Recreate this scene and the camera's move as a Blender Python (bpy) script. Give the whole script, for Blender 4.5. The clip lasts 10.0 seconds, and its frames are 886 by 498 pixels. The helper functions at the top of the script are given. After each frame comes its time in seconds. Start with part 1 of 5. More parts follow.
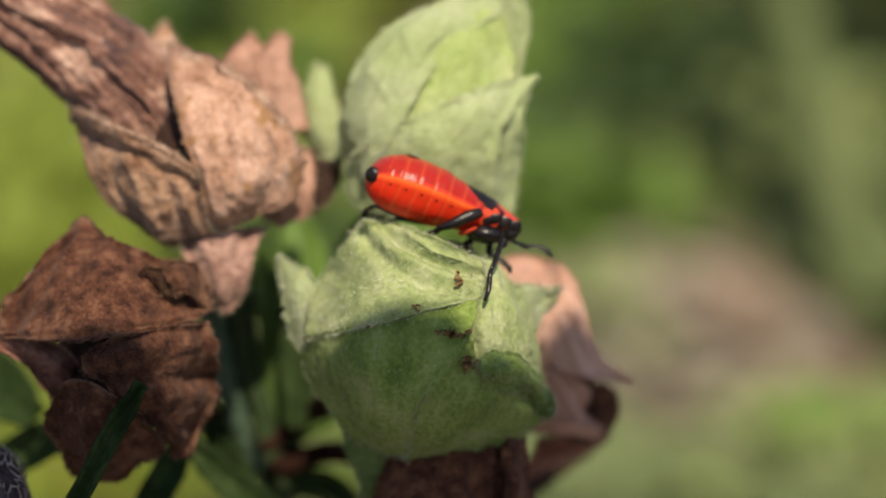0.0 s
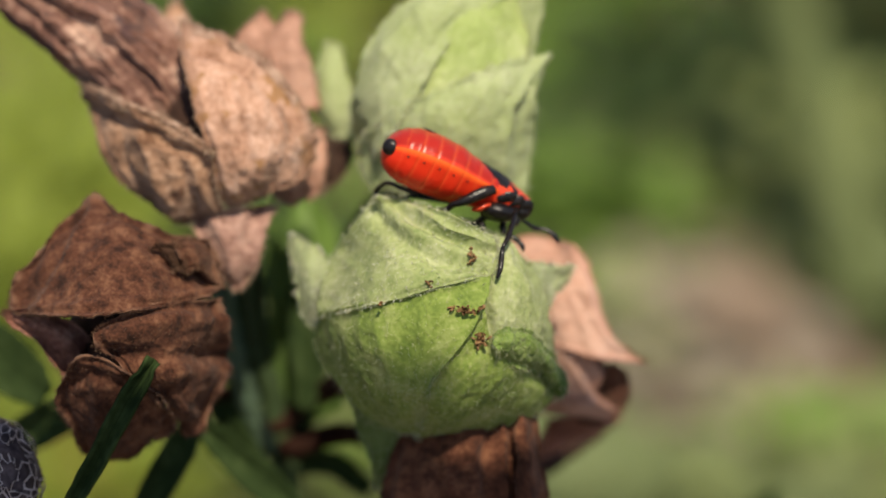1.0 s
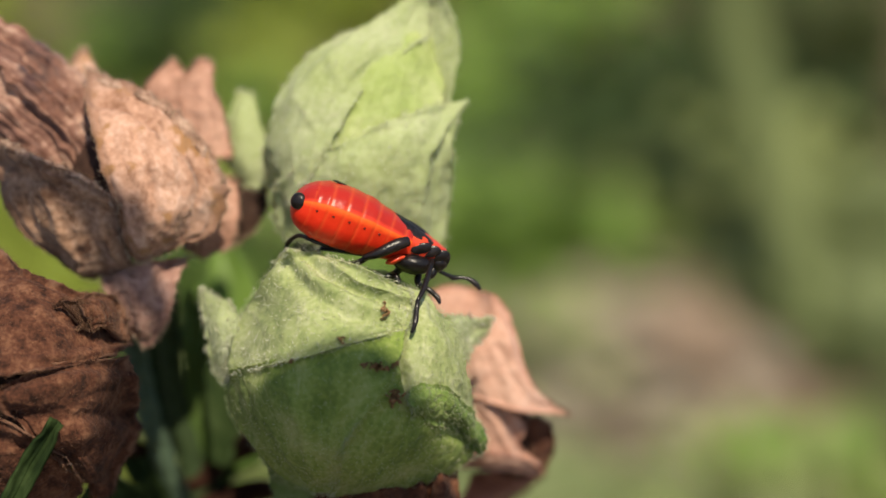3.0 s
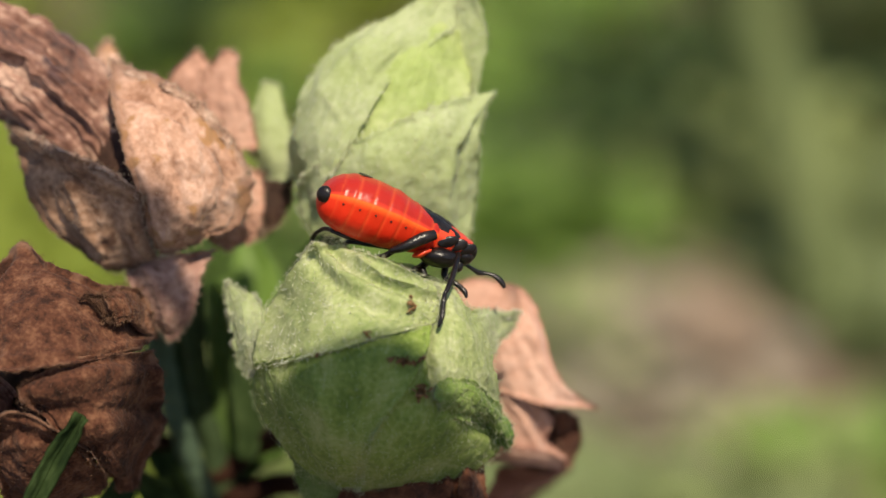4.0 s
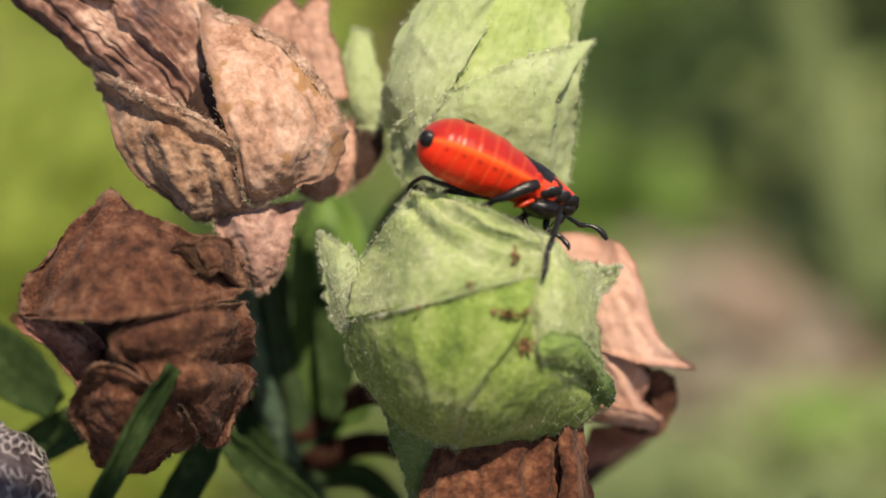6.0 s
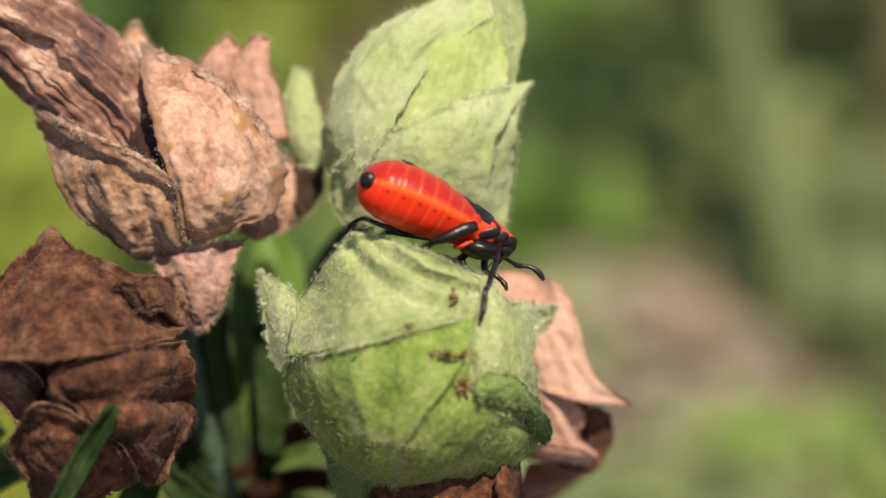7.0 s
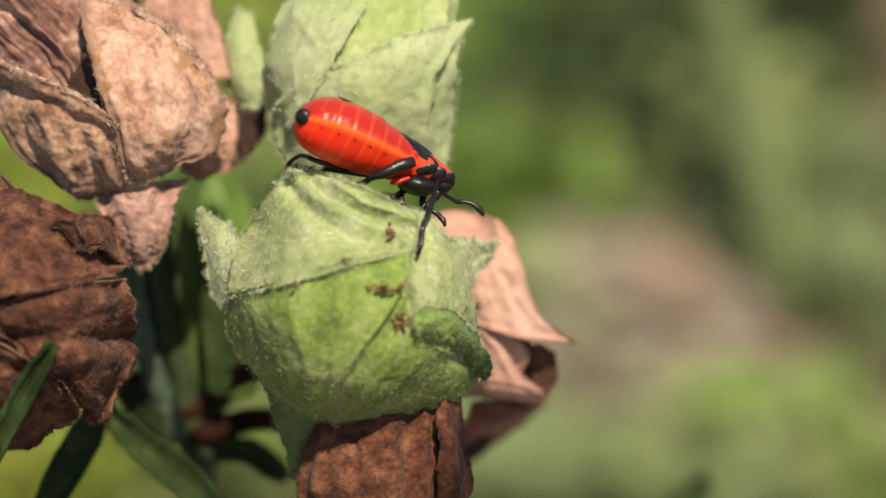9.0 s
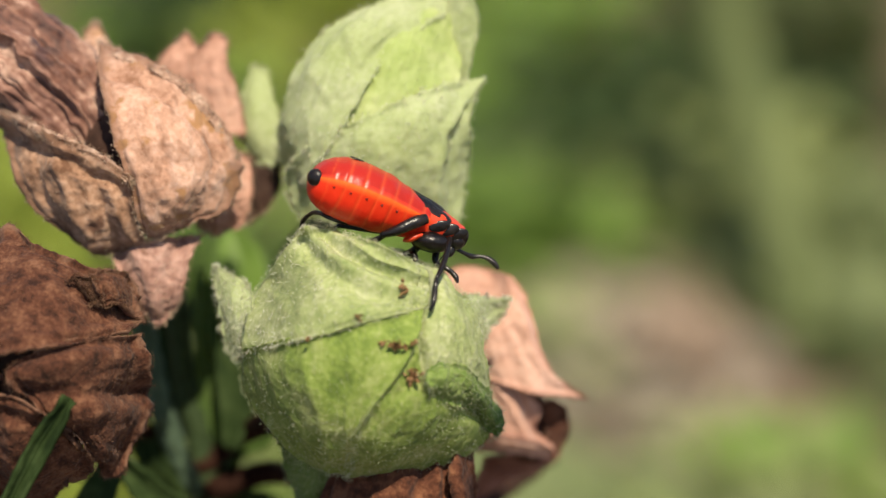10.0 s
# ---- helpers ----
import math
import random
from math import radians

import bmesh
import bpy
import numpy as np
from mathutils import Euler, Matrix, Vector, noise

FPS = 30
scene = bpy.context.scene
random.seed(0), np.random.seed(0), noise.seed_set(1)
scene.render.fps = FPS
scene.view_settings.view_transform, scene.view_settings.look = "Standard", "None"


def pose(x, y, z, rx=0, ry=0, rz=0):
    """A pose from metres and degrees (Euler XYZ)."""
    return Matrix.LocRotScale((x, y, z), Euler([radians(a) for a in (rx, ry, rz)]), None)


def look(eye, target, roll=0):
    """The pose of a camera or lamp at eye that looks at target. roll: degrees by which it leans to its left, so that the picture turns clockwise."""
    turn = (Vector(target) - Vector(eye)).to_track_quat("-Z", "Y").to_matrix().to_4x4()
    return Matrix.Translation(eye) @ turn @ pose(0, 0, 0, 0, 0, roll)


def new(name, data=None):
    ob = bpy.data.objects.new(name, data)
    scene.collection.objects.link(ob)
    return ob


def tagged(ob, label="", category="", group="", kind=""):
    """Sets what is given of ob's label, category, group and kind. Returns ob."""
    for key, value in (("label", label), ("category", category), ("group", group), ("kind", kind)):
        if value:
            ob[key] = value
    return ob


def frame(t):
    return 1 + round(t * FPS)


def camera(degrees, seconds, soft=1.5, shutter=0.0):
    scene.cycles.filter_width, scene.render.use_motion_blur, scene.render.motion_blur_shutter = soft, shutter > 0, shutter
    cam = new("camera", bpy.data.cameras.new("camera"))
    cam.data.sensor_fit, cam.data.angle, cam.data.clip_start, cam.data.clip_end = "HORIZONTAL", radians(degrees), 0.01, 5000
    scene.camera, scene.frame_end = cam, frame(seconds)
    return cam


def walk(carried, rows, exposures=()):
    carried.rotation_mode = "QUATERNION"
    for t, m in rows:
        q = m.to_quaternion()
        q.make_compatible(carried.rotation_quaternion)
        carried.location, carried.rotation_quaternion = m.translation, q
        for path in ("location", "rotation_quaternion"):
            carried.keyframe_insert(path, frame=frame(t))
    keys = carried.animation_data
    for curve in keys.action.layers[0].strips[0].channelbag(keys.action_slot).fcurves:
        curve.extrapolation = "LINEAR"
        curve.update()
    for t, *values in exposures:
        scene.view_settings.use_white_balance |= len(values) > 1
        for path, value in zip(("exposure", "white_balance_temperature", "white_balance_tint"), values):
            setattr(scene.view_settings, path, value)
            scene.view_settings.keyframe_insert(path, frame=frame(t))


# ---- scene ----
TILT = 25.0            # degrees that the view looks down
HIGH = 0.2536          # metres of the flower heads over the ground
LAY = Matrix.Translation((0, 0, HIGH)) @ pose(0, 0, 0, -TILT)


def lay(p):
    """A place given in millimetres across, away and up from the flower heads, in world metres."""
    return LAY @ (Vector(p) * 0.001)


def eye(x, y, z, yaw, pitch, roll):
    """A camera pose in centimetres and degrees in the frame of the flower heads."""
    turn = pose(0, 0, 0, 0, 0, yaw) @ pose(0, 0, 0, pitch) @ pose(0, 0, 0, 0, roll) @ pose(0, 0, 0, 90)
    return LAY @ Matrix.Translation((x * 0.01, y * 0.01, z * 0.01)) @ turn


# ---- camera ----
cam = camera(24, 10.0)
cam.data.dof.use_dof = True
cam.data.dof.focus_distance = 0.1061
cam.data.dof.aperture_fstop = 19.5
walk(cam, [
    (0.0, eye(0.0000, -11.5530, 0.0000, -0.000, 0.001, -0.000)),
    (0.5, eye(-0.0732, -11.5772, -0.1613, -0.426, 0.376, 0.022)),
    (1.0, eye(-0.0696, -11.5196, -0.1550, -0.010, 0.174, -0.192)),
    (1.5, eye(-0.0036, -11.4959, -0.2076, -0.462, -0.213, 0.022)),
    (2.0, eye(-0.1450, -11.4326, -0.1679, -0.500, 1.086, 0.347)),
    (2.5, eye(-0.0290, -11.2406, -0.0384, -1.084, 0.912, 0.212)),
    (2.7, eye(0.0901, -11.2443, -0.0202, -1.413, 1.196, 0.413)),
    (3.8, eye(0.1958, -11.1115, -0.0520, -0.231, -0.136, 0.477)),
    (4.0, eye(0.1260, -11.1387, 0.0103, -0.623, 0.592, 0.365)),
    (4.5, eye(0.0288, -11.0865, -0.0623, -0.885, 0.461, 0.181)),
    (5.0, eye(-0.1831, -11.0161, -0.2404, -0.564, -0.021, -0.220)),
    (5.5, eye(-0.0111, -10.8297, -0.2650, -1.145, 0.261, -0.143)),
    (5.7, eye(-0.1795, -10.7823, -0.1913, -0.075, 0.233, -0.078)),
    (6.8, eye(-0.3536, -10.8323, -0.0753, -1.218, -0.241, -0.081)),
    (7.0, eye(-0.2971, -10.9069, -0.0015, -1.836, 0.433, -0.246)),
    (7.5, eye(-0.1534, -10.9293, -0.1100, -1.163, 0.345, -0.268)),
    (8.0, eye(-0.2579, -10.9374, -0.0093, -1.826, 0.637, -0.094)),
    (8.5, eye(-0.2889, -10.9776, -0.1932, -1.786, 0.415, -0.149)),
    (9.0, eye(-0.0275, -10.9693, -0.1731, -2.055, -0.391, 0.151)),
    (9.5, eye(-0.0849, -11.0645, -0.2345, -2.519, 0.688, 0.049)),
    (10.0, eye(-0.0126, -11.0607, -0.1276, -1.612, 0.915, 0.011)),
], exposures=((0.0, 0.22), (2.7, 0.28), (3.8, 0.34), (5.5, 0.41), (7.0, 0.44), (10.0, 0.46)))

# ---- light ----
TO_SUN = Vector((0.15, -0.76, 0.62)).normalized()
SUN = LAY.to_3x3() @ TO_SUN
world = bpy.data.worlds.new("sky")
scene.world = world
world.use_nodes = True
sky = world.node_tree.nodes.new("ShaderNodeTexSky")
sky.sky_type, sky.sun_disc = "NISHITA", False
sky.sun_elevation, sky.sun_rotation = math.asin(SUN.z), math.atan2(SUN.x, SUN.y)
world.node_tree.links.new(sky.outputs[0], world.node_tree.nodes["Background"].inputs[0])
world.node_tree.nodes["Background"].inputs[1].default_value = 0.088
sun = new("sun", bpy.data.lights.new("sun", "SUN"))
sun.data.energy, sun.data.angle, sun.data.color = 4.75, radians(0.6), (1.0, 0.872, 0.672)
sun.matrix_world = look(SUN * 3, (0, 0, 0))


# ---- materials ----
def material(name, dark, mid, light, rough=0.7, grain=900.0, blotch=120.0, bump=0.3, leafy=0.0, sheen=0.0, spots=None, gloss=0.3, streak=None, span=0.16, net=None, edge=None):
    """A surface with blotches and fine grain in three tones; leafy lets some light through."""
    m = bpy.data.materials.new(name)
    m.use_nodes = True
    t = m.node_tree
    n, ln = t.nodes, t.links
    bs = n["Principled BSDF"]
    co = n.new("ShaderNodeTexCoord")
    big, small = n.new("ShaderNodeTexNoise"), n.new("ShaderNodeTexNoise")
    big.inputs["Scale"].default_value, small.inputs["Scale"].default_value = blotch, grain
    big.inputs["Detail"].default_value, small.inputs["Detail"].default_value = 4, 3
    for k in (big, small):
        ln.new(co.outputs["Object"], k.inputs["Vector"])
    mix = n.new("ShaderNodeMath")
    mix.operation = "MULTIPLY_ADD"
    mix.inputs[1].default_value = 0.62
    low = n.new("ShaderNodeMath")
    low.operation = "MULTIPLY"
    low.inputs[1].default_value = 0.38
    ln.new(small.outputs["Fac"], low.inputs[0])
    ln.new(big.outputs["Fac"], mix.inputs[0])
    ln.new(low.outputs[0], mix.inputs[2])
    tone = mix.outputs[0]
    if streak:
        # fibres that run along the sheet, from its own coordinates
        mp, fib, add = n.new("ShaderNodeMapping"), n.new("ShaderNodeTexNoise"), n.new("ShaderNodeMath")
        mp.inputs["Scale"].default_value = (streak[0], streak[1], 1)
        fib.inputs["Scale"].default_value, fib.inputs["Detail"].default_value = 1.0, 4
        fib.inputs["Distortion"].default_value = 0.6
        ln.new(co.outputs["UV"], mp.inputs[0])
        ln.new(mp.outputs[0], fib.inputs["Vector"])
        add.operation = "MULTIPLY_ADD"
        add.inputs[1].default_value = streak[2]
        sub = n.new("ShaderNodeMath")
        sub.operation = "ADD"
        sub.inputs[1].default_value = -0.5 * streak[2]
        ln.new(fib.outputs["Fac"], add.inputs[0])
        ln.new(mix.outputs[0], sub.inputs[0])
        ln.new(sub.outputs[0], add.inputs[2])
        tone = add.outputs[0]
    if net:
        # a raised net of fine veins
        cell, rng, top, warp = n.new("ShaderNodeTexVoronoi"), n.new("ShaderNodeMapRange"), n.new("ShaderNodeMath"), n.new("ShaderNodeVectorMath")
        cell.feature = "DISTANCE_TO_EDGE"
        cell.inputs["Scale"].default_value = net[0]
        warp.operation = "MULTIPLY_ADD"
        warp.inputs[1].default_value = (0.0005, 0.0005, 0.0005)
        ln.new(big.outputs["Color"], warp.inputs[0])
        ln.new(co.outputs["Object"], warp.inputs[2])
        ln.new(warp.outputs[0], cell.inputs["Vector"])
        rng.inputs[1].default_value, rng.inputs[2].default_value = 0.0, 0.12
        rng.inputs[3].default_value, rng.inputs[4].default_value = net[1], 0.0
        ln.new(cell.outputs["Distance"], rng.inputs[0])
        top.operation = "ADD"
        ln.new(tone, top.inputs[0])
        ln.new(rng.outputs[0], top.inputs[1])
        tone = top.outputs[0]
    ramp = n.new("ShaderNodeValToRGB")
    e = ramp.color_ramp.elements
    e[0].position, e[0].color = 0.5 - span, (*dark, 1)
    e[1].position, e[1].color = 0.5 + span, (*light, 1)
    c = e.new(0.5)
    c.color = (*mid, 1)
    ln.new(tone, ramp.inputs[0])
    colour = ramp.outputs[0]
    if spots:
        v = n.new("ShaderNodeTexNoise")
        v.inputs["Scale"].default_value, v.inputs["Detail"].default_value = spots[1], 5
        ln.new(co.outputs["Object"], v.inputs["Vector"])
        r2 = n.new("ShaderNodeMapRange")
        r2.inputs[1].default_value, r2.inputs[2].default_value = spots[2], spots[2] + 0.06
        ln.new(v.outputs["Fac"], r2.inputs[0])
        mc = n.new("ShaderNodeMix")
        mc.data_type = "RGBA"
        ln.new(r2.outputs[0], mc.inputs[0])
        ln.new(colour, mc.inputs[6])
        mc.inputs[7].default_value = (*spots[0], 1)
        colour = mc.outputs[2]
    if edge:
        # a withered margin along the sheet's border
        sep, ins = n.new("ShaderNodeSeparateXYZ"), []
        ln.new(co.outputs["UV"], sep.inputs[0])
        for k in (0, 1):
            q = n.new("ShaderNodeMath")
            q.operation = "PINGPONG"
            q.inputs[1].default_value = 0.5
            ln.new(sep.outputs[k], q.inputs[0])
            ins.append(q)
        least, wob, r3, me = n.new("ShaderNodeMath"), n.new("ShaderNodeMath"), n.new("ShaderNodeMapRange"), n.new("ShaderNodeMix")
        least.operation, wob.operation = "MINIMUM", "MULTIPLY_ADD"
        ln.new(ins[0].outputs[0], least.inputs[0])
        ln.new(ins[1].outputs[0], least.inputs[1])
        wob.inputs[1].default_value = -0.16
        ln.new(big.outputs["Fac"], wob.inputs[0])
        ln.new(least.outputs[0], wob.inputs[2])
        r3.interpolation_type = "SMOOTHSTEP"
        r3.inputs[1].default_value, r3.inputs[2].default_value = -0.08, -0.08 + edge[1]
        r3.inputs[3].default_value, r3.inputs[4].default_value = edge[2], 0.0
        ln.new(wob.outputs[0], r3.inputs[0])
        me.data_type = "RGBA"
        ln.new(r3.outputs[0], me.inputs[0])
        ln.new(colour, me.inputs[6])
        me.inputs[7].default_value = (*edge[0], 1)
        colour = me.outputs[2]
    ln.new(colour, bs.inputs["Base Color"])
    bs.inputs["Roughness"].default_value = rough
    bs.inputs["Specular IOR Level"].default_value = gloss
    bs.inputs["Sheen Weight"].default_value = sheen
    bs.inputs["Sheen Roughness"].default_value = 0.6
    if bump:
        b = n.new("ShaderNodeBump")
        b.inputs["Strength"].default_value, b.inputs["Distance"].default_value = bump, 0.0002
        ln.new(tone, b.inputs["Height"])
        ln.new(b.outputs[0], bs.inputs["Normal"])
    if leafy:
        tr, ms = n.new("ShaderNodeBsdfTranslucent"), n.new("ShaderNodeMixShader")
        ms.inputs[0].default_value = leafy
        ln.new(colour, tr.inputs[0])
        ln.new(bs.outputs[0], ms.inputs[1])
        ln.new(tr.outputs[0], ms.inputs[2])
        ln.new(ms.outputs[0], n["Material Output"].inputs["Surface"])
    return m


M = {
    "sepal": material("green_sepal", (0.12, 0.195, 0.03), (0.255, 0.345, 0.068), (0.43, 0.49, 0.175), 0.75, 3600, 420, 0.7, 0.28, 0.1, ((0.12, 0.07, 0.03), 420, 0.76), 0.25, (18, 5, 0.2), 0.19, (800, 0.05)),
    "pale": material("pale_sepal", (0.42, 0.50, 0.20), (0.53, 0.60, 0.31), (0.65, 0.69, 0.45), 0.7, 3600, 260, 0.3, 0.42, 0.1, ((0.38, 0.26, 0.16), 420, 0.72), 0.3, (14, 4, 0.14), 0.22, (700, 0.03)),
    "dome": material("downy_sepal", (0.22, 0.29, 0.09), (0.38, 0.44, 0.18), (0.55, 0.58, 0.34), 0.75, 3600, 420, 0.7, 0.25, 0.1, ((0.14, 0.08, 0.04), 420, 0.76), 0.25, (22, 3, 0.16), 0.19, (900, 0.03)),
    # greener curled tip, also darkened for the shade it lies in
    "tip": material("curled_shaded_tip", (0.075, 0.14, 0.024), (0.18, 0.265, 0.055), (0.32, 0.39, 0.13), 0.75, 3600, 360, 0.7, 0.2, 0.1, None, 0.25, (22, 3, 0.16)),
    "scab": material("scab", (0.09, 0.045, 0.018), (0.21, 0.115, 0.048), (0.40, 0.26, 0.13), 0.9, 5000, 900, 0.8),
    # bract green darkened to hold the shade under the bud
    "bract": material("shaded_bract", (0.10, 0.16, 0.035), (0.175, 0.25, 0.065), (0.28, 0.35, 0.12), 0.75, 4200, 300, 0.5, 0.25, 0.1),
    "inner": material("inner_sepal", (0.36, 0.46, 0.13), (0.45, 0.54, 0.20), (0.55, 0.61, 0.29), 0.6, 1500, 200, 0.3, 0.3),
    "tan": material("tan_dry_sepal", (0.24, 0.115, 0.065), (0.50, 0.29, 0.20), (0.69, 0.46, 0.36), 0.8, 3000, 420, 0.9, 0.08, 0.15, ((0.36, 0.19, 0.085), 620, 0.56), 0.2, (10, 6, 0.25), 0.17, (520, -0.04), ((0.17, 0.085, 0.05), 0.12, 0.8)),
    "ochre": material("weathered_dry_sepal", (0.15, 0.072, 0.038), (0.385, 0.22, 0.135), (0.62, 0.405, 0.285), 0.8, 3000, 520, 0.9, 0.08, 0.15, ((0.15, 0.07, 0.04), 340, 0.57), 0.2, (5, 12, 0.35), 0.17, (520, -0.04), ((0.13, 0.066, 0.04), 0.13, 0.75)),
    "hem": material("felted_dry_hem", (0.15, 0.078, 0.05), (0.36, 0.22, 0.155), (0.57, 0.405, 0.31), 0.9, 4200, 1200, 1.0, 0.08, 0.2, None, 0.15, (20, 3, 0.2), 0.14),
    "neck": material("dry_petal", (0.045, 0.015, 0.011), (0.20, 0.09, 0.06), (0.53, 0.34, 0.255), 0.65, 2200, 300, 0.8, 0.05, 0.15, ((0.05, 0.018, 0.02), 200, 0.61), 0.35, (3, 20, 0.6), 0.17),
    "brown": material("brown_dry_sepal", (0.026, 0.0085, 0.0042), (0.088, 0.032, 0.0165), (0.18, 0.082, 0.045), 0.85, 5000, 1100, 1.0, 0.05, 0.05, None, 0.2, (10, 5, 0.25), 0.15, None, ((0.20, 0.11, 0.07), 0.025, 0.6)),
    "rust": material("rusty_dry_sepal", (0.11, 0.043, 0.030), (0.23, 0.10, 0.072), (0.36, 0.19, 0.14), 0.85, 4000, 700, 0.6, 0.05, 0.05, None, 0.2, (12, 5, 0.2)),
    "russet": material("russet_dry_sepal", (0.035, 0.011, 0.005), (0.105, 0.037, 0.018), (0.21, 0.09, 0.045), 0.85, 4000, 900, 1.0, 0.05, 0.05, None, 0.2, (6, 10, 0.3), 0.16),
    "felt": material("pale_down", (0.42, 0.30, 0.20), (0.52, 0.40, 0.29), (0.62, 0.50, 0.38), 0.45, 900, 100, 0, 0.3),
    "pink": material("pinkish_dry_sepal", (0.34, 0.17, 0.115), (0.53, 0.305, 0.225), (0.65, 0.42, 0.33), 0.8, 2000, 220, 0.6, 0.08, 0.15, None, 0.2, (14, 4, 0.2), 0.18, None, ((0.28, 0.12, 0.08), 0.06, 0.6)),
    "mauve": material("mauve_dry_petal", (0.17, 0.08, 0.06), (0.36, 0.205, 0.16), (0.52, 0.335, 0.275), 0.8, 2400, 420, 0.9, 0.08, 0.15, ((0.16, 0.075, 0.05), 420, 0.6), 0.2, (6, 10, 0.35), 0.18),
    "husk": material("dark_husk", (0.02, 0.010, 0.007), (0.045, 0.022, 0.015), (0.09, 0.045, 0.03), 0.9, 1800, 300, 0.8),
    # stem, twig and leaf tones are darkened to stand for shade between the heads
    "stem": material("shaded_green_stem", (0.022, 0.037, 0.015), (0.040, 0.062, 0.024), (0.070, 0.095, 0.037), 0.7, 1500, 160, 0.4, gloss=0.12),
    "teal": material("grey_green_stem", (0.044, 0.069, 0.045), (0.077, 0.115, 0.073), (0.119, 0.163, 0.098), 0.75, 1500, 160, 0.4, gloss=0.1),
    "twig": material("shaded_reddish_stem", (0.010, 0.004, 0.0025), (0.020, 0.008, 0.005), (0.038, 0.016, 0.009), 0.85, 1500, 260, 0.8, gloss=0.08),
    "leaf": material("shade_dark_leaf", (0.016, 0.029, 0.010), (0.030, 0.050, 0.016), (0.055, 0.083, 0.030), 0.8, 1800, 400, 0.6, 0.15, gloss=0.06),
    "grey": material("grey_husk", (0.26, 0.215, 0.215), (0.42, 0.36, 0.355), (0.60, 0.54, 0.53), 0.8, 1800, 240, 0.5),
    "ash": material("ashen_husk", (0.025, 0.017, 0.019), (0.07, 0.052, 0.057), (0.17, 0.135, 0.142), 0.85, 2600, 700, 1.0),
    "hair": material("plant_hair", (0.66, 0.68, 0.50), (0.76, 0.76, 0.62), (0.85, 0.84, 0.74), 0.22, 900, 100, 0, 0.4, gloss=0.7),
    "down": material("green_down", (0.46, 0.51, 0.29), (0.57, 0.60, 0.40), (0.68, 0.69, 0.50), 0.35, 900, 100, 0, 0.5, gloss=0.4),
    "fuzz": material("brown_hair", (0.10, 0.05, 0.03), (0.16, 0.085, 0.05), (0.24, 0.14, 0.085), 0.5, 900, 100, 0, 0.2),
    "red": material("red_cuticle", (0.50, 0.025, 0.012), (0.62, 0.045, 0.015), (0.72, 0.075, 0.02), 0.28, 1800, 240, 0.08, 0, 0, None, 0.5),
    "orange": material("orange_cuticle", (0.75, 0.10, 0.012), (0.82, 0.15, 0.02), (0.88, 0.22, 0.04), 0.3, 1800, 240, 0.08, 0, 0, None, 0.5),
    "black": material("black_cuticle", (0.004, 0.003, 0.003), (0.008, 0.006, 0.006), (0.020, 0.015, 0.014), 0.32, 4200, 900, 0.5, 0, 0, None, 0.4),
    "dull": material("dull_green_leaf", (0.133, 0.172, 0.066), (0.197, 0.242, 0.10), (0.27, 0.315, 0.15), 0.6, 300, 30, 0.2, 0.3),
    "soil": material("soil", (0.05, 0.035, 0.02), (0.10, 0.075, 0.045), (0.18, 0.14, 0.09), 0.9, 160, 14, 0.6),
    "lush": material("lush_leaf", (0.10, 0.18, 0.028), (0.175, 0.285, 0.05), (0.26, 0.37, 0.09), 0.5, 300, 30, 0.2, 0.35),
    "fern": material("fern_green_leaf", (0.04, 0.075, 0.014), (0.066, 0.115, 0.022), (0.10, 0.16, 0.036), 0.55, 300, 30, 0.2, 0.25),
    # lime and shade: one foliage painted as lit and as shaded
    "lime": material("sun_tinted_leaf", (0.19, 0.25, 0.03), (0.275, 0.34, 0.05), (0.37, 0.43, 0.09), 0.5, 300, 30, 0.2, 0.4),
    "shade": material("shade_tinted_leaf", (0.016, 0.032, 0.006), (0.027, 0.051, 0.009), (0.043, 0.077, 0.015), 0.6, 300, 30, 0.2, 0.1),
    "straw": material("straw_litter", (0.21, 0.175, 0.125), (0.33, 0.285, 0.215), (0.45, 0.40, 0.32), 0.8, 300, 30, 0.2, 0.1),
    "gold": material("yellowed_leaf", (0.42, 0.36, 0.07), (0.55, 0.48, 0.11), (0.66, 0.60, 0.20), 0.6, 300, 30, 0.2, 0.3),
    "litter": material("brown_litter", (0.15, 0.105, 0.072), (0.25, 0.185, 0.135), (0.34, 0.27, 0.205), 0.8, 300, 30, 0.2, 0.1),
    "blade": material("fresh_leaf", (0.05, 0.095, 0.022), (0.085, 0.145, 0.034), (0.13, 0.20, 0.055), 0.6, 1800, 180, 0.4, 0.3, gloss=0.15),
    "stalk": material("olive_stalk", (0.08, 0.105, 0.033), (0.11, 0.137, 0.046), (0.145, 0.172, 0.064), 0.7, 300, 40, 0.2, 0.1),
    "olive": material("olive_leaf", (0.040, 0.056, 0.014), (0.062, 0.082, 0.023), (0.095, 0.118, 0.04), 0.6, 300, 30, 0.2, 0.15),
    "sage": material("sage_leaf", (0.15, 0.183, 0.06), (0.205, 0.243, 0.086), (0.27, 0.31, 0.125), 0.7, 300, 40, 0.2, 0.1),
}


# ---- builders ----
def part(name, bm, mat, parent, label="", at=(0, 0, 0)):
    """One mesh under a thing or a part; at is its origin in the parent's space."""
    me = bpy.data.meshes.new(name)
    bm.to_mesh(me)
    bm.free()
    for k in mat if isinstance(mat, (list, tuple)) else [mat]:
        me.materials.append(M[k])
    for p in me.polygons:
        p.use_smooth = True
    ob = new(name, me)
    ob.parent = parent
    ob.location = at
    return tagged(ob, label) if label else ob


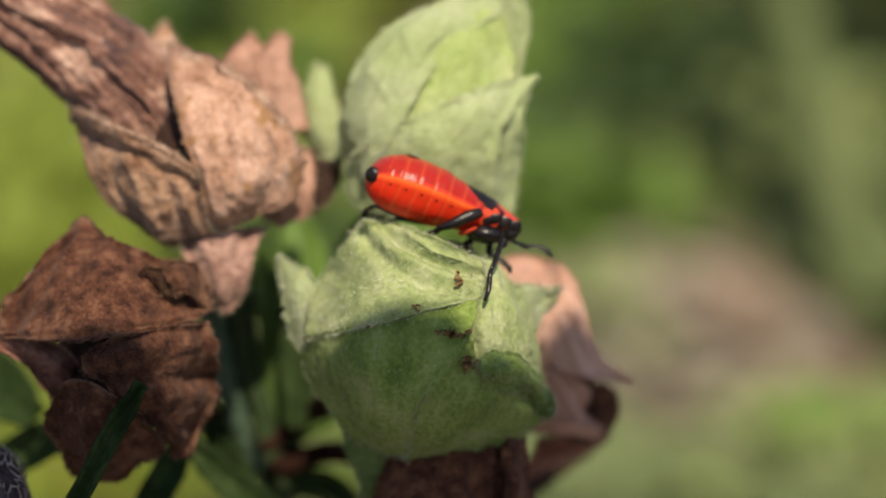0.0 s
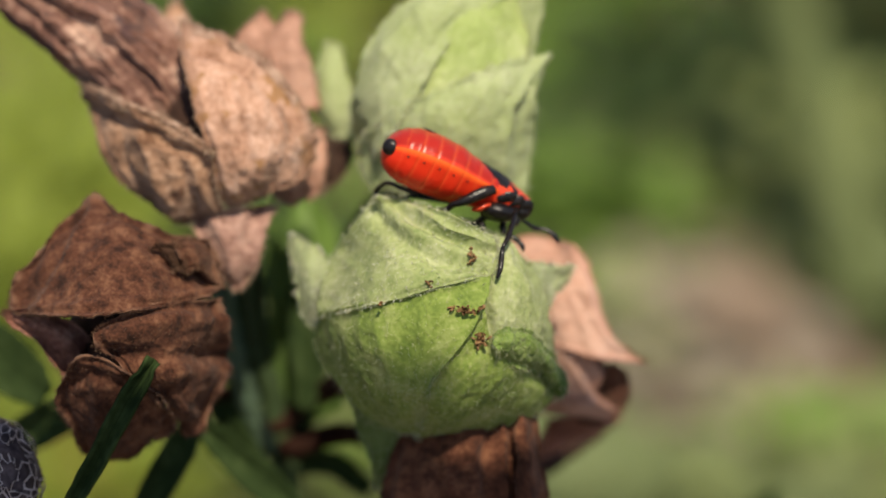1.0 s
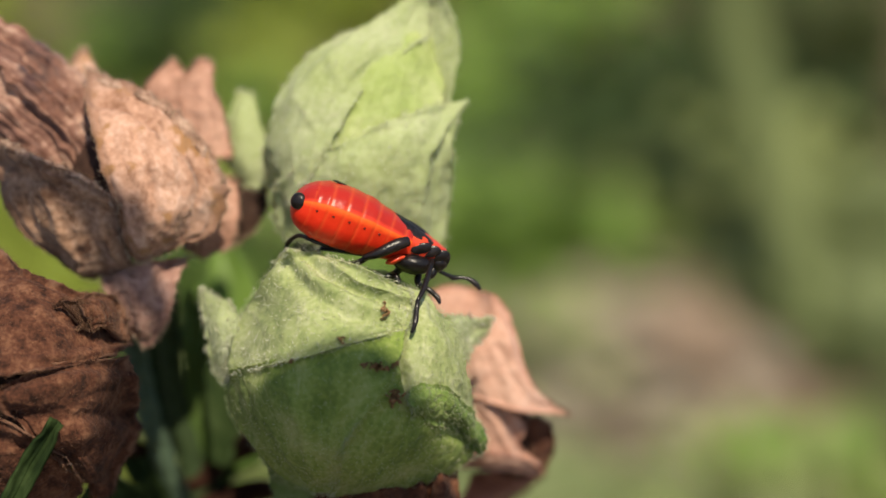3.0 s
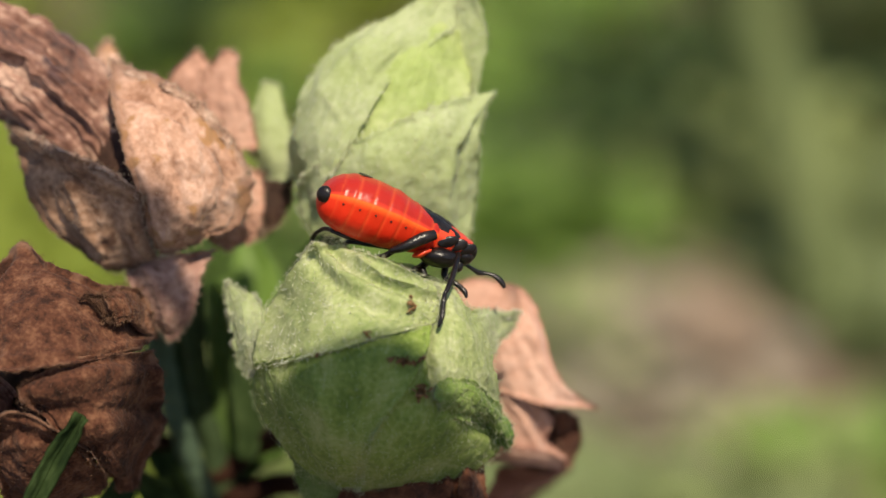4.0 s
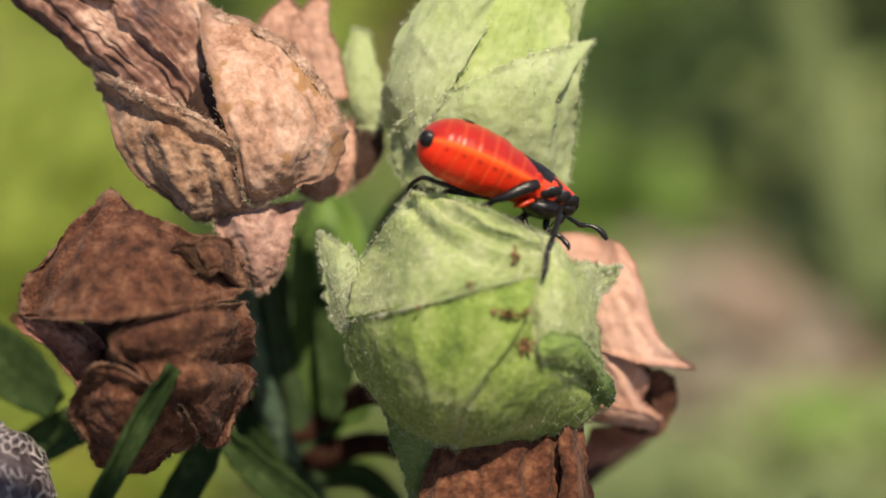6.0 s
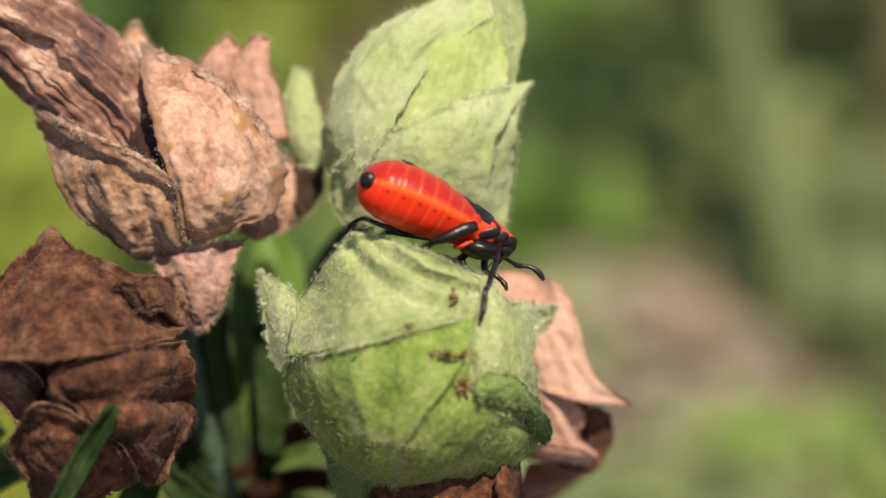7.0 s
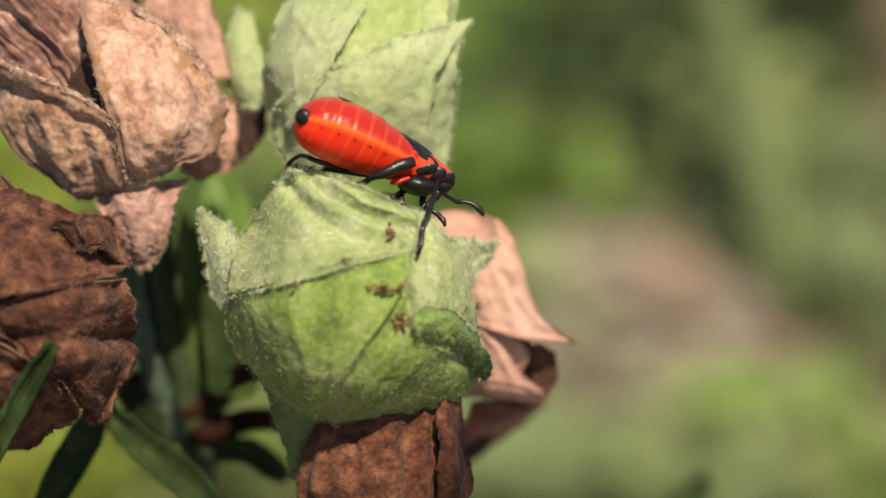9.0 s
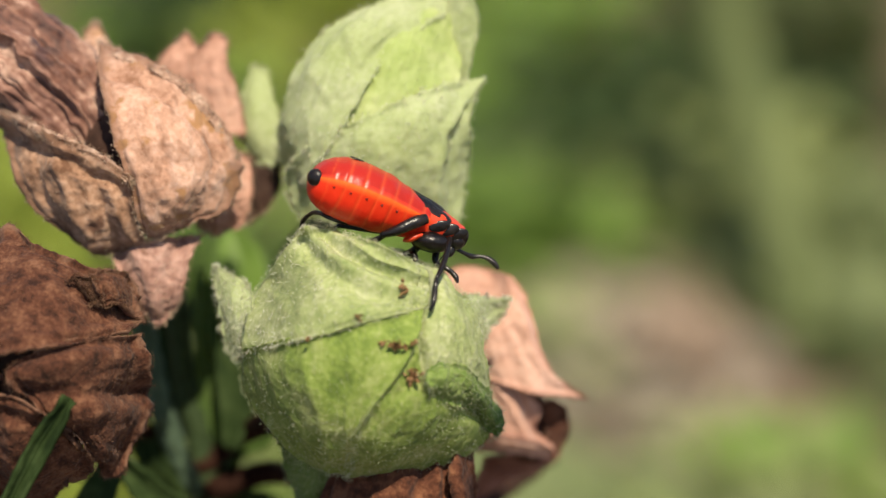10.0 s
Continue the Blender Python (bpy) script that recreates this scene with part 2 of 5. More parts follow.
def thing(name, place, label, category, group=""):
    ob = new(name)
    ob.location = place
    ob.empty_display_size = 0.002
    return tagged(ob, label, category, group)


def spline(pts, n):
    """n + 1 places on a smooth line through the given ones."""
    p = [Vector(q) for q in pts]
    p = [p[0] * 2 - p[1]] + p + [p[-1] * 2 - p[-2]]
    out = []
    for i in range(n + 1):
        s = i / n * (len(p) - 3)
        k = min(int(s), len(p) - 4)
        u = s - k
        a, b, c, d = p[k:k + 4]
        out.append(0.5 * (2 * b + (c - a) * u + (2 * a - 5 * b + 4 * c - d) * u * u + (3 * b - a - 3 * c + d) * u ** 3))
    return out


def grid(bm, rows, close=False, mat=0):
    uv = bm.loops.layers.uv.verify()
    vs = [[bm.verts.new(p) for p in r] for r in rows]
    span = len(rows) - 1
    for i in range(len(vs) - 1):
        m = len(vs[i])
        for j in range(m if close else m - 1):
            f = bm.faces.new((vs[i][j], vs[i][(j + 1) % m], vs[i + 1][(j + 1) % m], vs[i + 1][j]))
            f.material_index = mat
            for loop, a, b in zip(f.loops, (j, j + 1, j + 1, j), (i, i, i + 1, i + 1)):
                loop[uv].uv = (b / span, a / m)
    return vs


def away(x, z, line):
    """How far a place lies from a broken line, seen from the front."""
    best = 1e9
    for (ax, _, az), (bx, _, bz) in zip(line, line[1:]):
        dx, dz = bx - ax, bz - az
        u = max(0.0, min(1.0, ((x - ax) * dx + (z - az) * dz) / (dx * dx + dz * dz + 1e-9)))
        best = min(best, math.hypot(x - ax - u * dx, z - az - u * dz))
    return best


def sheet(cage, n=68, thick=0.22, crumple=0.12, size=1.6, vein=0.0, jag=0.12, seed=0.0, ribs=5, rim=0.0, fine=0.35, folds=()):
    """A curved, crumpled sheet of some thickness through a cage of places, in millimetres; folds are ridges
    and grooves (line, height, width); returns its bmesh in world metres."""
    cols = [spline(r, n) for r in cage]
    surf = [spline([c[j] for c in cols], n) for j in range(n + 1)]
    mid = [[None] * (n + 1) for _ in range(n + 1)]
    nor = [[None] * (n + 1) for _ in range(n + 1)]
    for i in range(n + 1):
        for j in range(n + 1):
            du = surf[min(i + 1, n)][j] - surf[max(i - 1, 0)][j]
            dv = surf[i][min(j + 1, n)] - surf[i][max(j - 1, 0)]
            q = du.cross(dv)
            q = q.normalized() if q.length > 1e-9 else Vector((0, -1, 0))
            nor[i][j] = q if q.y < 0 else -q
    for i in range(n + 1):
        for j in range(n + 1):
            p = surf[i][j]
            k = Vector((seed * 7.3, seed * 3.1, seed))
            h = crumple * (noise.noise(p / size + k) * 1.4 + 0.6 * noise.noise(p / size * 2.7 + k) + fine * (noise.noise(p / size * 6 + k) + 0.6 * noise.noise(p / size * 14 + k)))
            if vein:
                s = i / n
                h += vein * min(1, min(i, j, n - i, n - j) / 7) * (abs(math.sin(s * math.pi * ribs + 0.8 * noise.noise(p * 0.5 + k))) ** 8)
            for path, high, wide in folds:
                d = away(p.x + 0.18 * noise.noise(p * 0.9 + k), p.z + 0.18 * noise.noise(p * 0.9 - k), path)
                if d < 3 * wide:
                    h += high * math.exp(-(d / wide) ** 2)
            e = min(i, j, n - i, n - j)
            h += rim * math.exp(-(e / 1.6) ** 2) - 0.5 * rim * math.exp(-((e - 4.5) / 2.0) ** 2)
            side = Vector()
            if e < 2 and jag:
                side = Vector(noise.noise_vector(p * 2.3 + k)) * jag * (1 - e / 2) + Vector(noise.noise_vector(p * 6 + k)) * jag * 0.5 * (1 - e / 2)
            mid[i][j] = p + nor[i][j] * h + side
    bm = bmesh.new()
    front, back = [], []
    for i in range(n + 1):
        front.append([lay(mid[i][j] + nor[i][j] * thick * 0.5) for j in range(n + 1)])
        back.append([lay(mid[i][j] - nor[i][j] * thick * 0.5) for j in range(n + 1)])
    f, b = grid(bm, front), grid(bm, back)
    ring = [(0, j) for j in range(n)] + [(i, n) for i in range(n)] + [(n, j) for j in range(n, 0, -1)] + [(i, 0) for i in range(n, 0, -1)]
    for (a, c), (d, e) in zip(ring, ring[1:] + ring[:1]):
        bm.faces.new((f[a][c], f[d][e], b[d][e], b[a][c]))
    bmesh.ops.recalc_face_normals(bm, faces=bm.faces)
    return bm, mid, nor


def tube(line, radii, n=24, sides=14, lumps=0.06, folds=0, depth=0.0, twist=0.0, seed=0.0, flat=1.0, raw=False, crease=0.0):
    """A closed, tapered tube along places in millimetres; in world metres unless raw."""
    c, r = spline(line, n), [v.x for v in spline([(q, 0, 0) for q in radii], n)]
    bm = bmesh.new()
    rows = []
    side = Vector((0.2, -1, 0.1))
    for i in range(n + 1):
        d = (c[min(i + 1, n)] - c[max(i - 1, 0)]).normalized()
        a = (side - d * side.dot(d)).normalized()
        side = a
        b = d.cross(a)
        row = []
        for j in range(sides):
            w = 2 * math.pi * j / sides
            k = r[i] * (1 + depth * math.sin(folds * w + twist * i / n + 1.3 * math.sin(2 * w)))
            if crease:
                q = Vector((math.cos(w) * 4, math.sin(w) * 4, 2.2 * i / n + twist * w * 0.2))
                k *= 1 + crease * (1.6 - 4 * abs(noise.noise(q)) - 2 * abs(noise.noise(q * 2.3)) + 0.8 * noise.noise(q * 5))
            p = c[i] + (a * math.cos(w) * flat + b * math.sin(w)) * k
            p += Vector(noise.noise_vector(p * 1.1 + Vector((seed, 0, 0)))) * lumps * r[i]
            row.append(p if raw else lay(p))
        rows.append(row)
    vs = grid(bm, rows, True)
    bm.faces.new(vs[0][::-1])
    bm.faces.new(vs[-1])
    bmesh.ops.recalc_face_normals(bm, faces=bm.faces)
    return bm


def ball(centre, radii, lumps=0.06, seed=0.0, n=18):
    bm = bmesh.new()
    bmesh.ops.create_uvsphere(bm, u_segments=n + 6, v_segments=n, radius=1)
    for v in bm.verts:
        p = Vector([v.co[k] * radii[k] for k in range(3)]) + Vector(centre)
        v.co = lay(p + Vector(noise.noise_vector(p * 0.7 + Vector((seed, 0, 0)))) * lumps * max(radii))
    return bm


def hairs(mids, count, length, seed, width=0.0085, rim=0.2, rays=1):
    """Fine short hairs standing on sheets, singly or in small stars, thicker along their rims."""
    rnd = random.Random(seed)
    verts, faces = [], []
    for _ in range(count):
        mid, nor = rnd.choice(mids)
        n = len(mid) - 1
        i, j = rnd.randint(0, n), rnd.randint(0, n)
        edge = rnd.random() < rim
        if edge:
            i, j = rnd.choice([(0, j), (n, j), (i, 0), (i, n)])
        root, q = mid[i][j], nor[i][j]
        root = root + Vector([rnd.uniform(-0.12, 0.12) for _ in range(3)]) + q * 0.09
        for _ in range(rays):
            d = q + Vector([rnd.gauss(0, 0.8) for _ in range(3)])
            if edge:
                d = d * 0.7 + (mid[i][j] - mid[n // 2][n // 2]).normalized()
            d = d.normalized() * length * rnd.uniform(0.5, 1.3)
            s = d.cross(Vector((rnd.gauss(0, 1), rnd.gauss(0, 1), rnd.gauss(0, 1)))).normalized() * width
            for s in (s, s.cross(d.normalized())):
                k = len(verts)
                verts += [lay(root - s), lay(root + s), lay(root + d)]
                faces.append((k, k + 1, k + 2))
    me = bpy.data.meshes.new("hairs")
    me.from_pydata(verts, [], faces)
    bm = bmesh.new()
    bm.from_mesh(me)
    bpy.data.meshes.remove(me)
    return bm


def shifted(bm, base):
    bmesh.ops.translate(bm, verts=bm.verts, vec=-Vector(base))
    return bm


# ---- ground ----
bm = bmesh.new()
k = 60
ext = [math.copysign(abs(i / k) ** 3 * 150 + abs(i / k) * 0.6, i) for i in range(-k, k + 1)]
grid(bm, [[(x, y, 0.006 * noise.noise(Vector((x * 18, y * 18, 0))) + 0.004 * noise.noise(Vector((x * 60, y * 60, 3)))) for x in ext] for y in ext])
ground = part("ground", bm, "soil", None)
tagged(ground, "brown bare soil with sparse plant litter", "ground", kind="structure")

# ---- the mallow ----
FOOT = lay((-10.16, 12.8, -50.76)).xy.to_3d()
plant = thing("mallow_plant", FOOT, "mallow with green buds and dry brown seed heads", "plant")


def organ(name, centre, label, mat, radii, lumps=0.06, seed=0.0):
    """The core of a flower head, which carries its sepals."""
    return part(name, shifted(ball(centre, radii, lumps, seed), FOOT), mat, plant, label)


def sepals(head, rows, fur=("hair", 0, 0.3), seed=0):
    """Each row: name, material, cage, and the sheet's own settings."""
    mids = []
    for k, (name, mat, cage, opts) in enumerate(rows):
        bm, mid, nor = sheet(cage, seed=seed + k * 1.7, **opts)
        part(name, shifted(bm, FOOT), mat, head)
        mids.append((mid, nor))
    if fur[1]:
        tagged(part("hairs", shifted(hairs(mids, fur[1], fur[2], seed, *fur[3:]), FOOT), fur[0], head), kind="stuff")
    return mids


G = dict(thick=0.11, crumple=0.12, size=2.4, vein=0.03, jag=0.06, rim=0.05, fine=0.28)
D = dict(crumple=0.16, size=1.7, vein=0.03, jag=0.14, ribs=5, rim=0.10, fine=0.36)
E = dict(crumple=0.14, size=2.4, vein=0.015, jag=0.09, ribs=5, rim=0.09, fine=0.25)
GT = dict(thick=0.16, crumple=0.12, size=1.8, vein=0.03, jag=0.14, rim=0.03, fine=0.32, ribs=6)
GB = dict(crumple=0.12, size=2.2, vein=0.015, jag=0.14, rim=0.06, fine=0.3)
DL = dict(crumple=0.16, size=1.9, vein=0.03, jag=0.10, ribs=4, rim=0.12, fine=0.45)
GL = dict(crumple=0.18, size=1.0, vein=0.0, jag=0.10, rim=0.1, fine=0.5, n=50)
HM = dict(thick=0.15, crumple=0.16, size=0.9, jag=0.2, rim=0.02, fine=0.6)
H = dict(crumple=0.15, size=1.7, vein=0.03, jag=0.10, ribs=4, rim=0.24, fine=0.45)

bud = organ("green_bud", (-1.11, -1.6, -5.1), "closed fuzzy green bud with brown scars", "sepal", (5.8, 5.7, 5.8))
coat = sepals(bud, [
    ("sepal", "sepal", [[(-7.28, -3.15, -4.6), (-4.52, -7.22, -3.96), (-1.13, -8.29, -3.17), (1.79, -7.32, -2.61)], [(-7.49, -1.8, -5.89), (-4.67, -7.21, -5.4), (-1.57, -8.56, -4.76), (1.52, -7.98, -3.99)], [(-7.17, -1.6, -7.2), (-4.54, -6.88, -6.86), (-2.01, -8.23, -6.43), (0.81, -8.33, -5.44)], [(-6.06, -2.69, -8.84), (-4.13, -5.95, -8.65), (-2.23, -7.33, -8.13), (-0.58, -8.01, -7.32)], [(-4.65, -2.62, -10.16), (-3.44, -4.22, -10.29), (-2.14, -5.91, -9.66), (-1.38, -7.06, -8.73)], [(-3.06, -2.72, -10.95), (-2.5, -2.96, -11.08), (-2.01, -3.17, -11.12), (-1.69, -4.46, -10.66)]], {**G, "folds": [(((-7.16, -3.65, -5.07), (-5.44, -6.53, -4.64), (-4.22, -7.56, -4.42)), -0.08, 0.4), (((1.49, -8.02, -4.2), (-0.41, -8.12, -6.96), (-1.44, -6.8, -8.96)), 0.12, 0.25), (((-4.22, -7.55, -4.36), (-3.63, -7.41, -7.01), (-2.81, -5.43, -9.82)), 0.07, 0.2), (((-1.86, -8.47, -4.03), (-1.72, -8.3, -6.37), (-2.05, -6.18, -9.46)), 0.06, 0.2), (((-6.07, -5.77, -5.03), (-5.47, -5.86, -7.11), (-4, -5.41, -9.22)), 0.06, 0.2)]}),
    ("sepal", "sepal", [[(1.4, -7.81, -4.21), (1.94, -7.39, -5.98), (3.46, -5.51, -7.28), (5.36, -1.2, -8.71)], [(0.32, -8.3, -5.79), (1.59, -7.26, -7.31), (3.16, -5.41, -8.27), (5.29, -1.5, -9.31)], [(-0.93, -7.79, -7.57), (0.47, -6.68, -8.88), (2.34, -4.87, -9.45), (4.57, -1.6, -9.98)], [(-1.71, -6.7, -8.97), (-0.42, -5.16, -10.29), (1.55, -3.4, -10.61), (3.37, -1.6, -10.66)], [(-2.2, -2.84, -11.15), (-1.05, -1.6, -11.49), (0.49, -1.6, -11.43), (2.04, -1.5, -11.19)]], {**G, "folds": [(((1.49, -7.95, -5.8), (0.47, -7.25, -8.19), (0.18, -3.83, -10.87)), 0.06, 0.2), (((2.23, -7.37, -6.42), (2.26, -5.99, -8.58), (1.73, -1.8, -10.92)), 0.07, 0.25), (((3.46, -5.55, -7.72), (3.69, -2.9, -9.28), (2.96, -1.8, -10.61)), 0.06, 0.2), (((-1.15, -7.1, -8.64), (-0.12, -7.94, -7.26), (1.49, -7.95, -5.8)), -0.1, 0.4)]}),
    # lip, with part of its shade in the colour
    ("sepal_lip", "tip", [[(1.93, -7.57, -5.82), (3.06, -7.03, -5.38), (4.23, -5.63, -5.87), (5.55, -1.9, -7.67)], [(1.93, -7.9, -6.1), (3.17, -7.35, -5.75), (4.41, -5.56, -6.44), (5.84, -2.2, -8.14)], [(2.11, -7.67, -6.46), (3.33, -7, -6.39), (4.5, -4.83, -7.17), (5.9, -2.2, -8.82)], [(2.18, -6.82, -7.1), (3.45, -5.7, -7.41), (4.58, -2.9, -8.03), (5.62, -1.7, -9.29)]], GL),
    ("sepal", "dome", [[(1.43, -5.55, -0.42), (2.77, -4.62, -0.81), (3.49, -4.55, -1.78), (4.55, -2.11, -2.18)], [(1.47, -7.17, -2.32), (3.08, -6.21, -2.34), (4.14, -4.86, -2.97), (4.88, -3.12, -3.69)], [(1.28, -7.82, -3.91), (3.06, -6.97, -3.94), (4.21, -5.51, -4.5), (4.98, -3.59, -5.01)], [(1.4, -7.66, -5.97), (3.13, -6.79, -5.63), (4.44, -4.96, -6.09), (5.52, -1.2, -7.53)]], {**G, "folds": [(((2.32, -5.93, -1.16), (3.59, -6.08, -3.09), (4.52, -5.2, -5.35)), 0.14, 0.22), (((2.84, -6.45, -2.34), (2.82, -7.16, -4.08), (2.97, -7.03, -5.56)), -0.1, 0.25), (((1.58, -7.7, -3.04), (1.63, -7.98, -4.64), (1.93, -7.66, -6.05)), -0.5, 0.28)]}),
    ("sepal_tip", "pale", [[(3.34, -4.69, -2.01), (4.66, -1.71, -2.07), (5.82, -0.2, -2.13), (6.52, 0, -2.19)], [(3.47, -5.21, -2.66), (4.61, -3, -2.72), (5.56, -0.3, -2.78), (6.26, 0, -2.66)], [(3.62, -5.28, -3.32), (4.42, -3.93, -3.48), (5.11, -2.07, -3.48), (5.7, 0, -3.29)], [(3.92, -5.07, -4.16), (4.41, -4.2, -4.2), (4.81, -3.26, -4.11), (5.1, -2.21, -3.9)]], {**GB, "folds": [(((3.45, -5.8, -2.35), (4.75, -3.27, -2.4), (6.2, -1.8, -2.22)), 0.1, 0.15)]}),
    ("sepal", "dome", [[(-4.17, -4.8, 1.71), (-2.53, -4.4, 1.24), (-0.47, -7.13, 0.68), (1.96, -6.21, -0.62)], [(-5.59, -3.4, -0.15), (-2.79, -6.23, -0.03), (-0.35, -6.86, -0.32), (2.13, -6.25, -1.21)], [(-6.72, -1.8, -1.82), (-3.36, -6.87, -1.5), (-0.35, -7.43, -1.44), (2.19, -6.59, -1.74)], [(-7.24, -2.45, -3.4), (-3.63, -7.65, -2.9), (-0.41, -8.14, -2.42), (2.18, -6.94, -2.09)], [(-7.45, -2.51, -4.99), (-4.21, -7.59, -4.18), (-1.04, -8.47, -3.28), (2, -7.27, -2.49)]], {**G, "folds": [(((-4.13, -1.8, 1.63), (-2.81, -5.43, 0.03), (-0.7, -7.35, -1.29), (1.8, -6.96, -1.88)), 0.3, 0.28), (((-4.44, -1.8, 0.96), (-3.08, -6.16, -0.62), (-0.99, -7.76, -1.87), (1.35, -7.51, -2.37)), -0.28, 0.3), (((-2.9, -1.8, 1.26), (-1.31, -5.46, 0.33), (0.47, -6.25, -0.41), (2.02, -6.19, -1.16)), 0.28, 0.26), (((-3.52, -1.8, 1.26), (-1.9, -5.81, 0.03), (-0.12, -6.89, -0.85), (1.95, -6.57, -1.51)), -0.28, 0.22), (((-7.16, -3.58, -4.52), (-3.92, -7.65, -3.77), (-0.99, -8.28, -2.94), (1.88, -7.1, -2.18)), 0.1, 0.3), (((-6.22, -3.09, -1.49), (-4.84, -6.68, -2.92), (-4.22, -7.52, -4.07)), 0.06, 0.2), (((-4.33, -4.57, -0.27), (-2.75, -7.51, -2.02), (-1.28, -8.35, -3.17)), 0.06, 0.2)]}),
    ("bract", "pale", [[(-9.02, -0.8, -0.59), (-8.96, -0.8, -0.56), (-8.83, -0.8, -0.59)], [(-8.74, -0.8, -2.46), (-8, -1.6, -1.82), (-7.14, -1.6, -1.51)], [(-8.37, -0.8, -4.48), (-7.66, -2, -3.66), (-6.87, -2.4, -2.73)], [(-7.72, -1.2, -5.3), (-7.38, -1.6, -5.07), (-6.99, -2.4, -4.72)]], GB),
    ("bract", "bract", [[(-5.74, -0.4, -9.4), (-4.15, -1.2, -9.89), (-2.45, -1.2, -11.07)], [(-5.23, 0, -11.24), (-4.17, -0.8, -11.23), (-2.86, -0.8, -11.54)], [(-4.59, 0.48, -12.86), (-4.01, 0, -12.81), (-3.32, 0, -12.44)], [(-4.37, 1.2, -14.46), (-4.24, 1.2, -14.53), (-4.08, 1.2, -14.46)]], GB),
], ("down", 13000, 0.17, 0.0055, 0.35, 3), 3)

tagged(part("hairs", shifted(hairs(coat[4:7], 2600, 0.2, 9, 0.011, 0.4, 3), FOOT), "hair", bud), kind="stuff")

rnd = random.Random(4)
for middle, wide, tall, flakes in (((0.73, -7.6, -1.61), 0.35, 0.40, 14), ((0.43, -8.67, -4.32), 0.8, 0.26, 20), ((1.28, -7.96, -5.86), 0.5, 0.42, 22), ((-1.42, -8.69, -3.01), 0.2, 0.15, 5), ((-3.89, -8.38, -4.04), 0.1, 0.1, 3)):
    bm = bmesh.new()
    for _ in range(flakes):
        at = Vector(middle) + Vector((rnd.gauss(0, wide * 0.5), rnd.uniform(-0.12, 0.05), rnd.gauss(0, tall * 0.5)))
        a, b = [Vector([rnd.gauss(0, 1) for _ in range(3)]).normalized() * rnd.uniform(0.05, 0.15) for _ in range(2)]
        c = a.cross(b).normalized() * 0.04
        grid(bm, [[lay(at + a * math.cos(k * 1.05) * 1.3 + b * math.sin(k * 1.05) + c * h) for k in range(6)] for h in (-1, 1)], True)
        bm.faces.new([bm.verts.new(lay(at + a * math.cos(k * 1.05) * 1.2 + b * math.sin(k * 1.05) * 0.9 + c)) for k in range(6)])
    part("scar", shifted(bm, FOOT), "scab", bud, "dry brown scar")

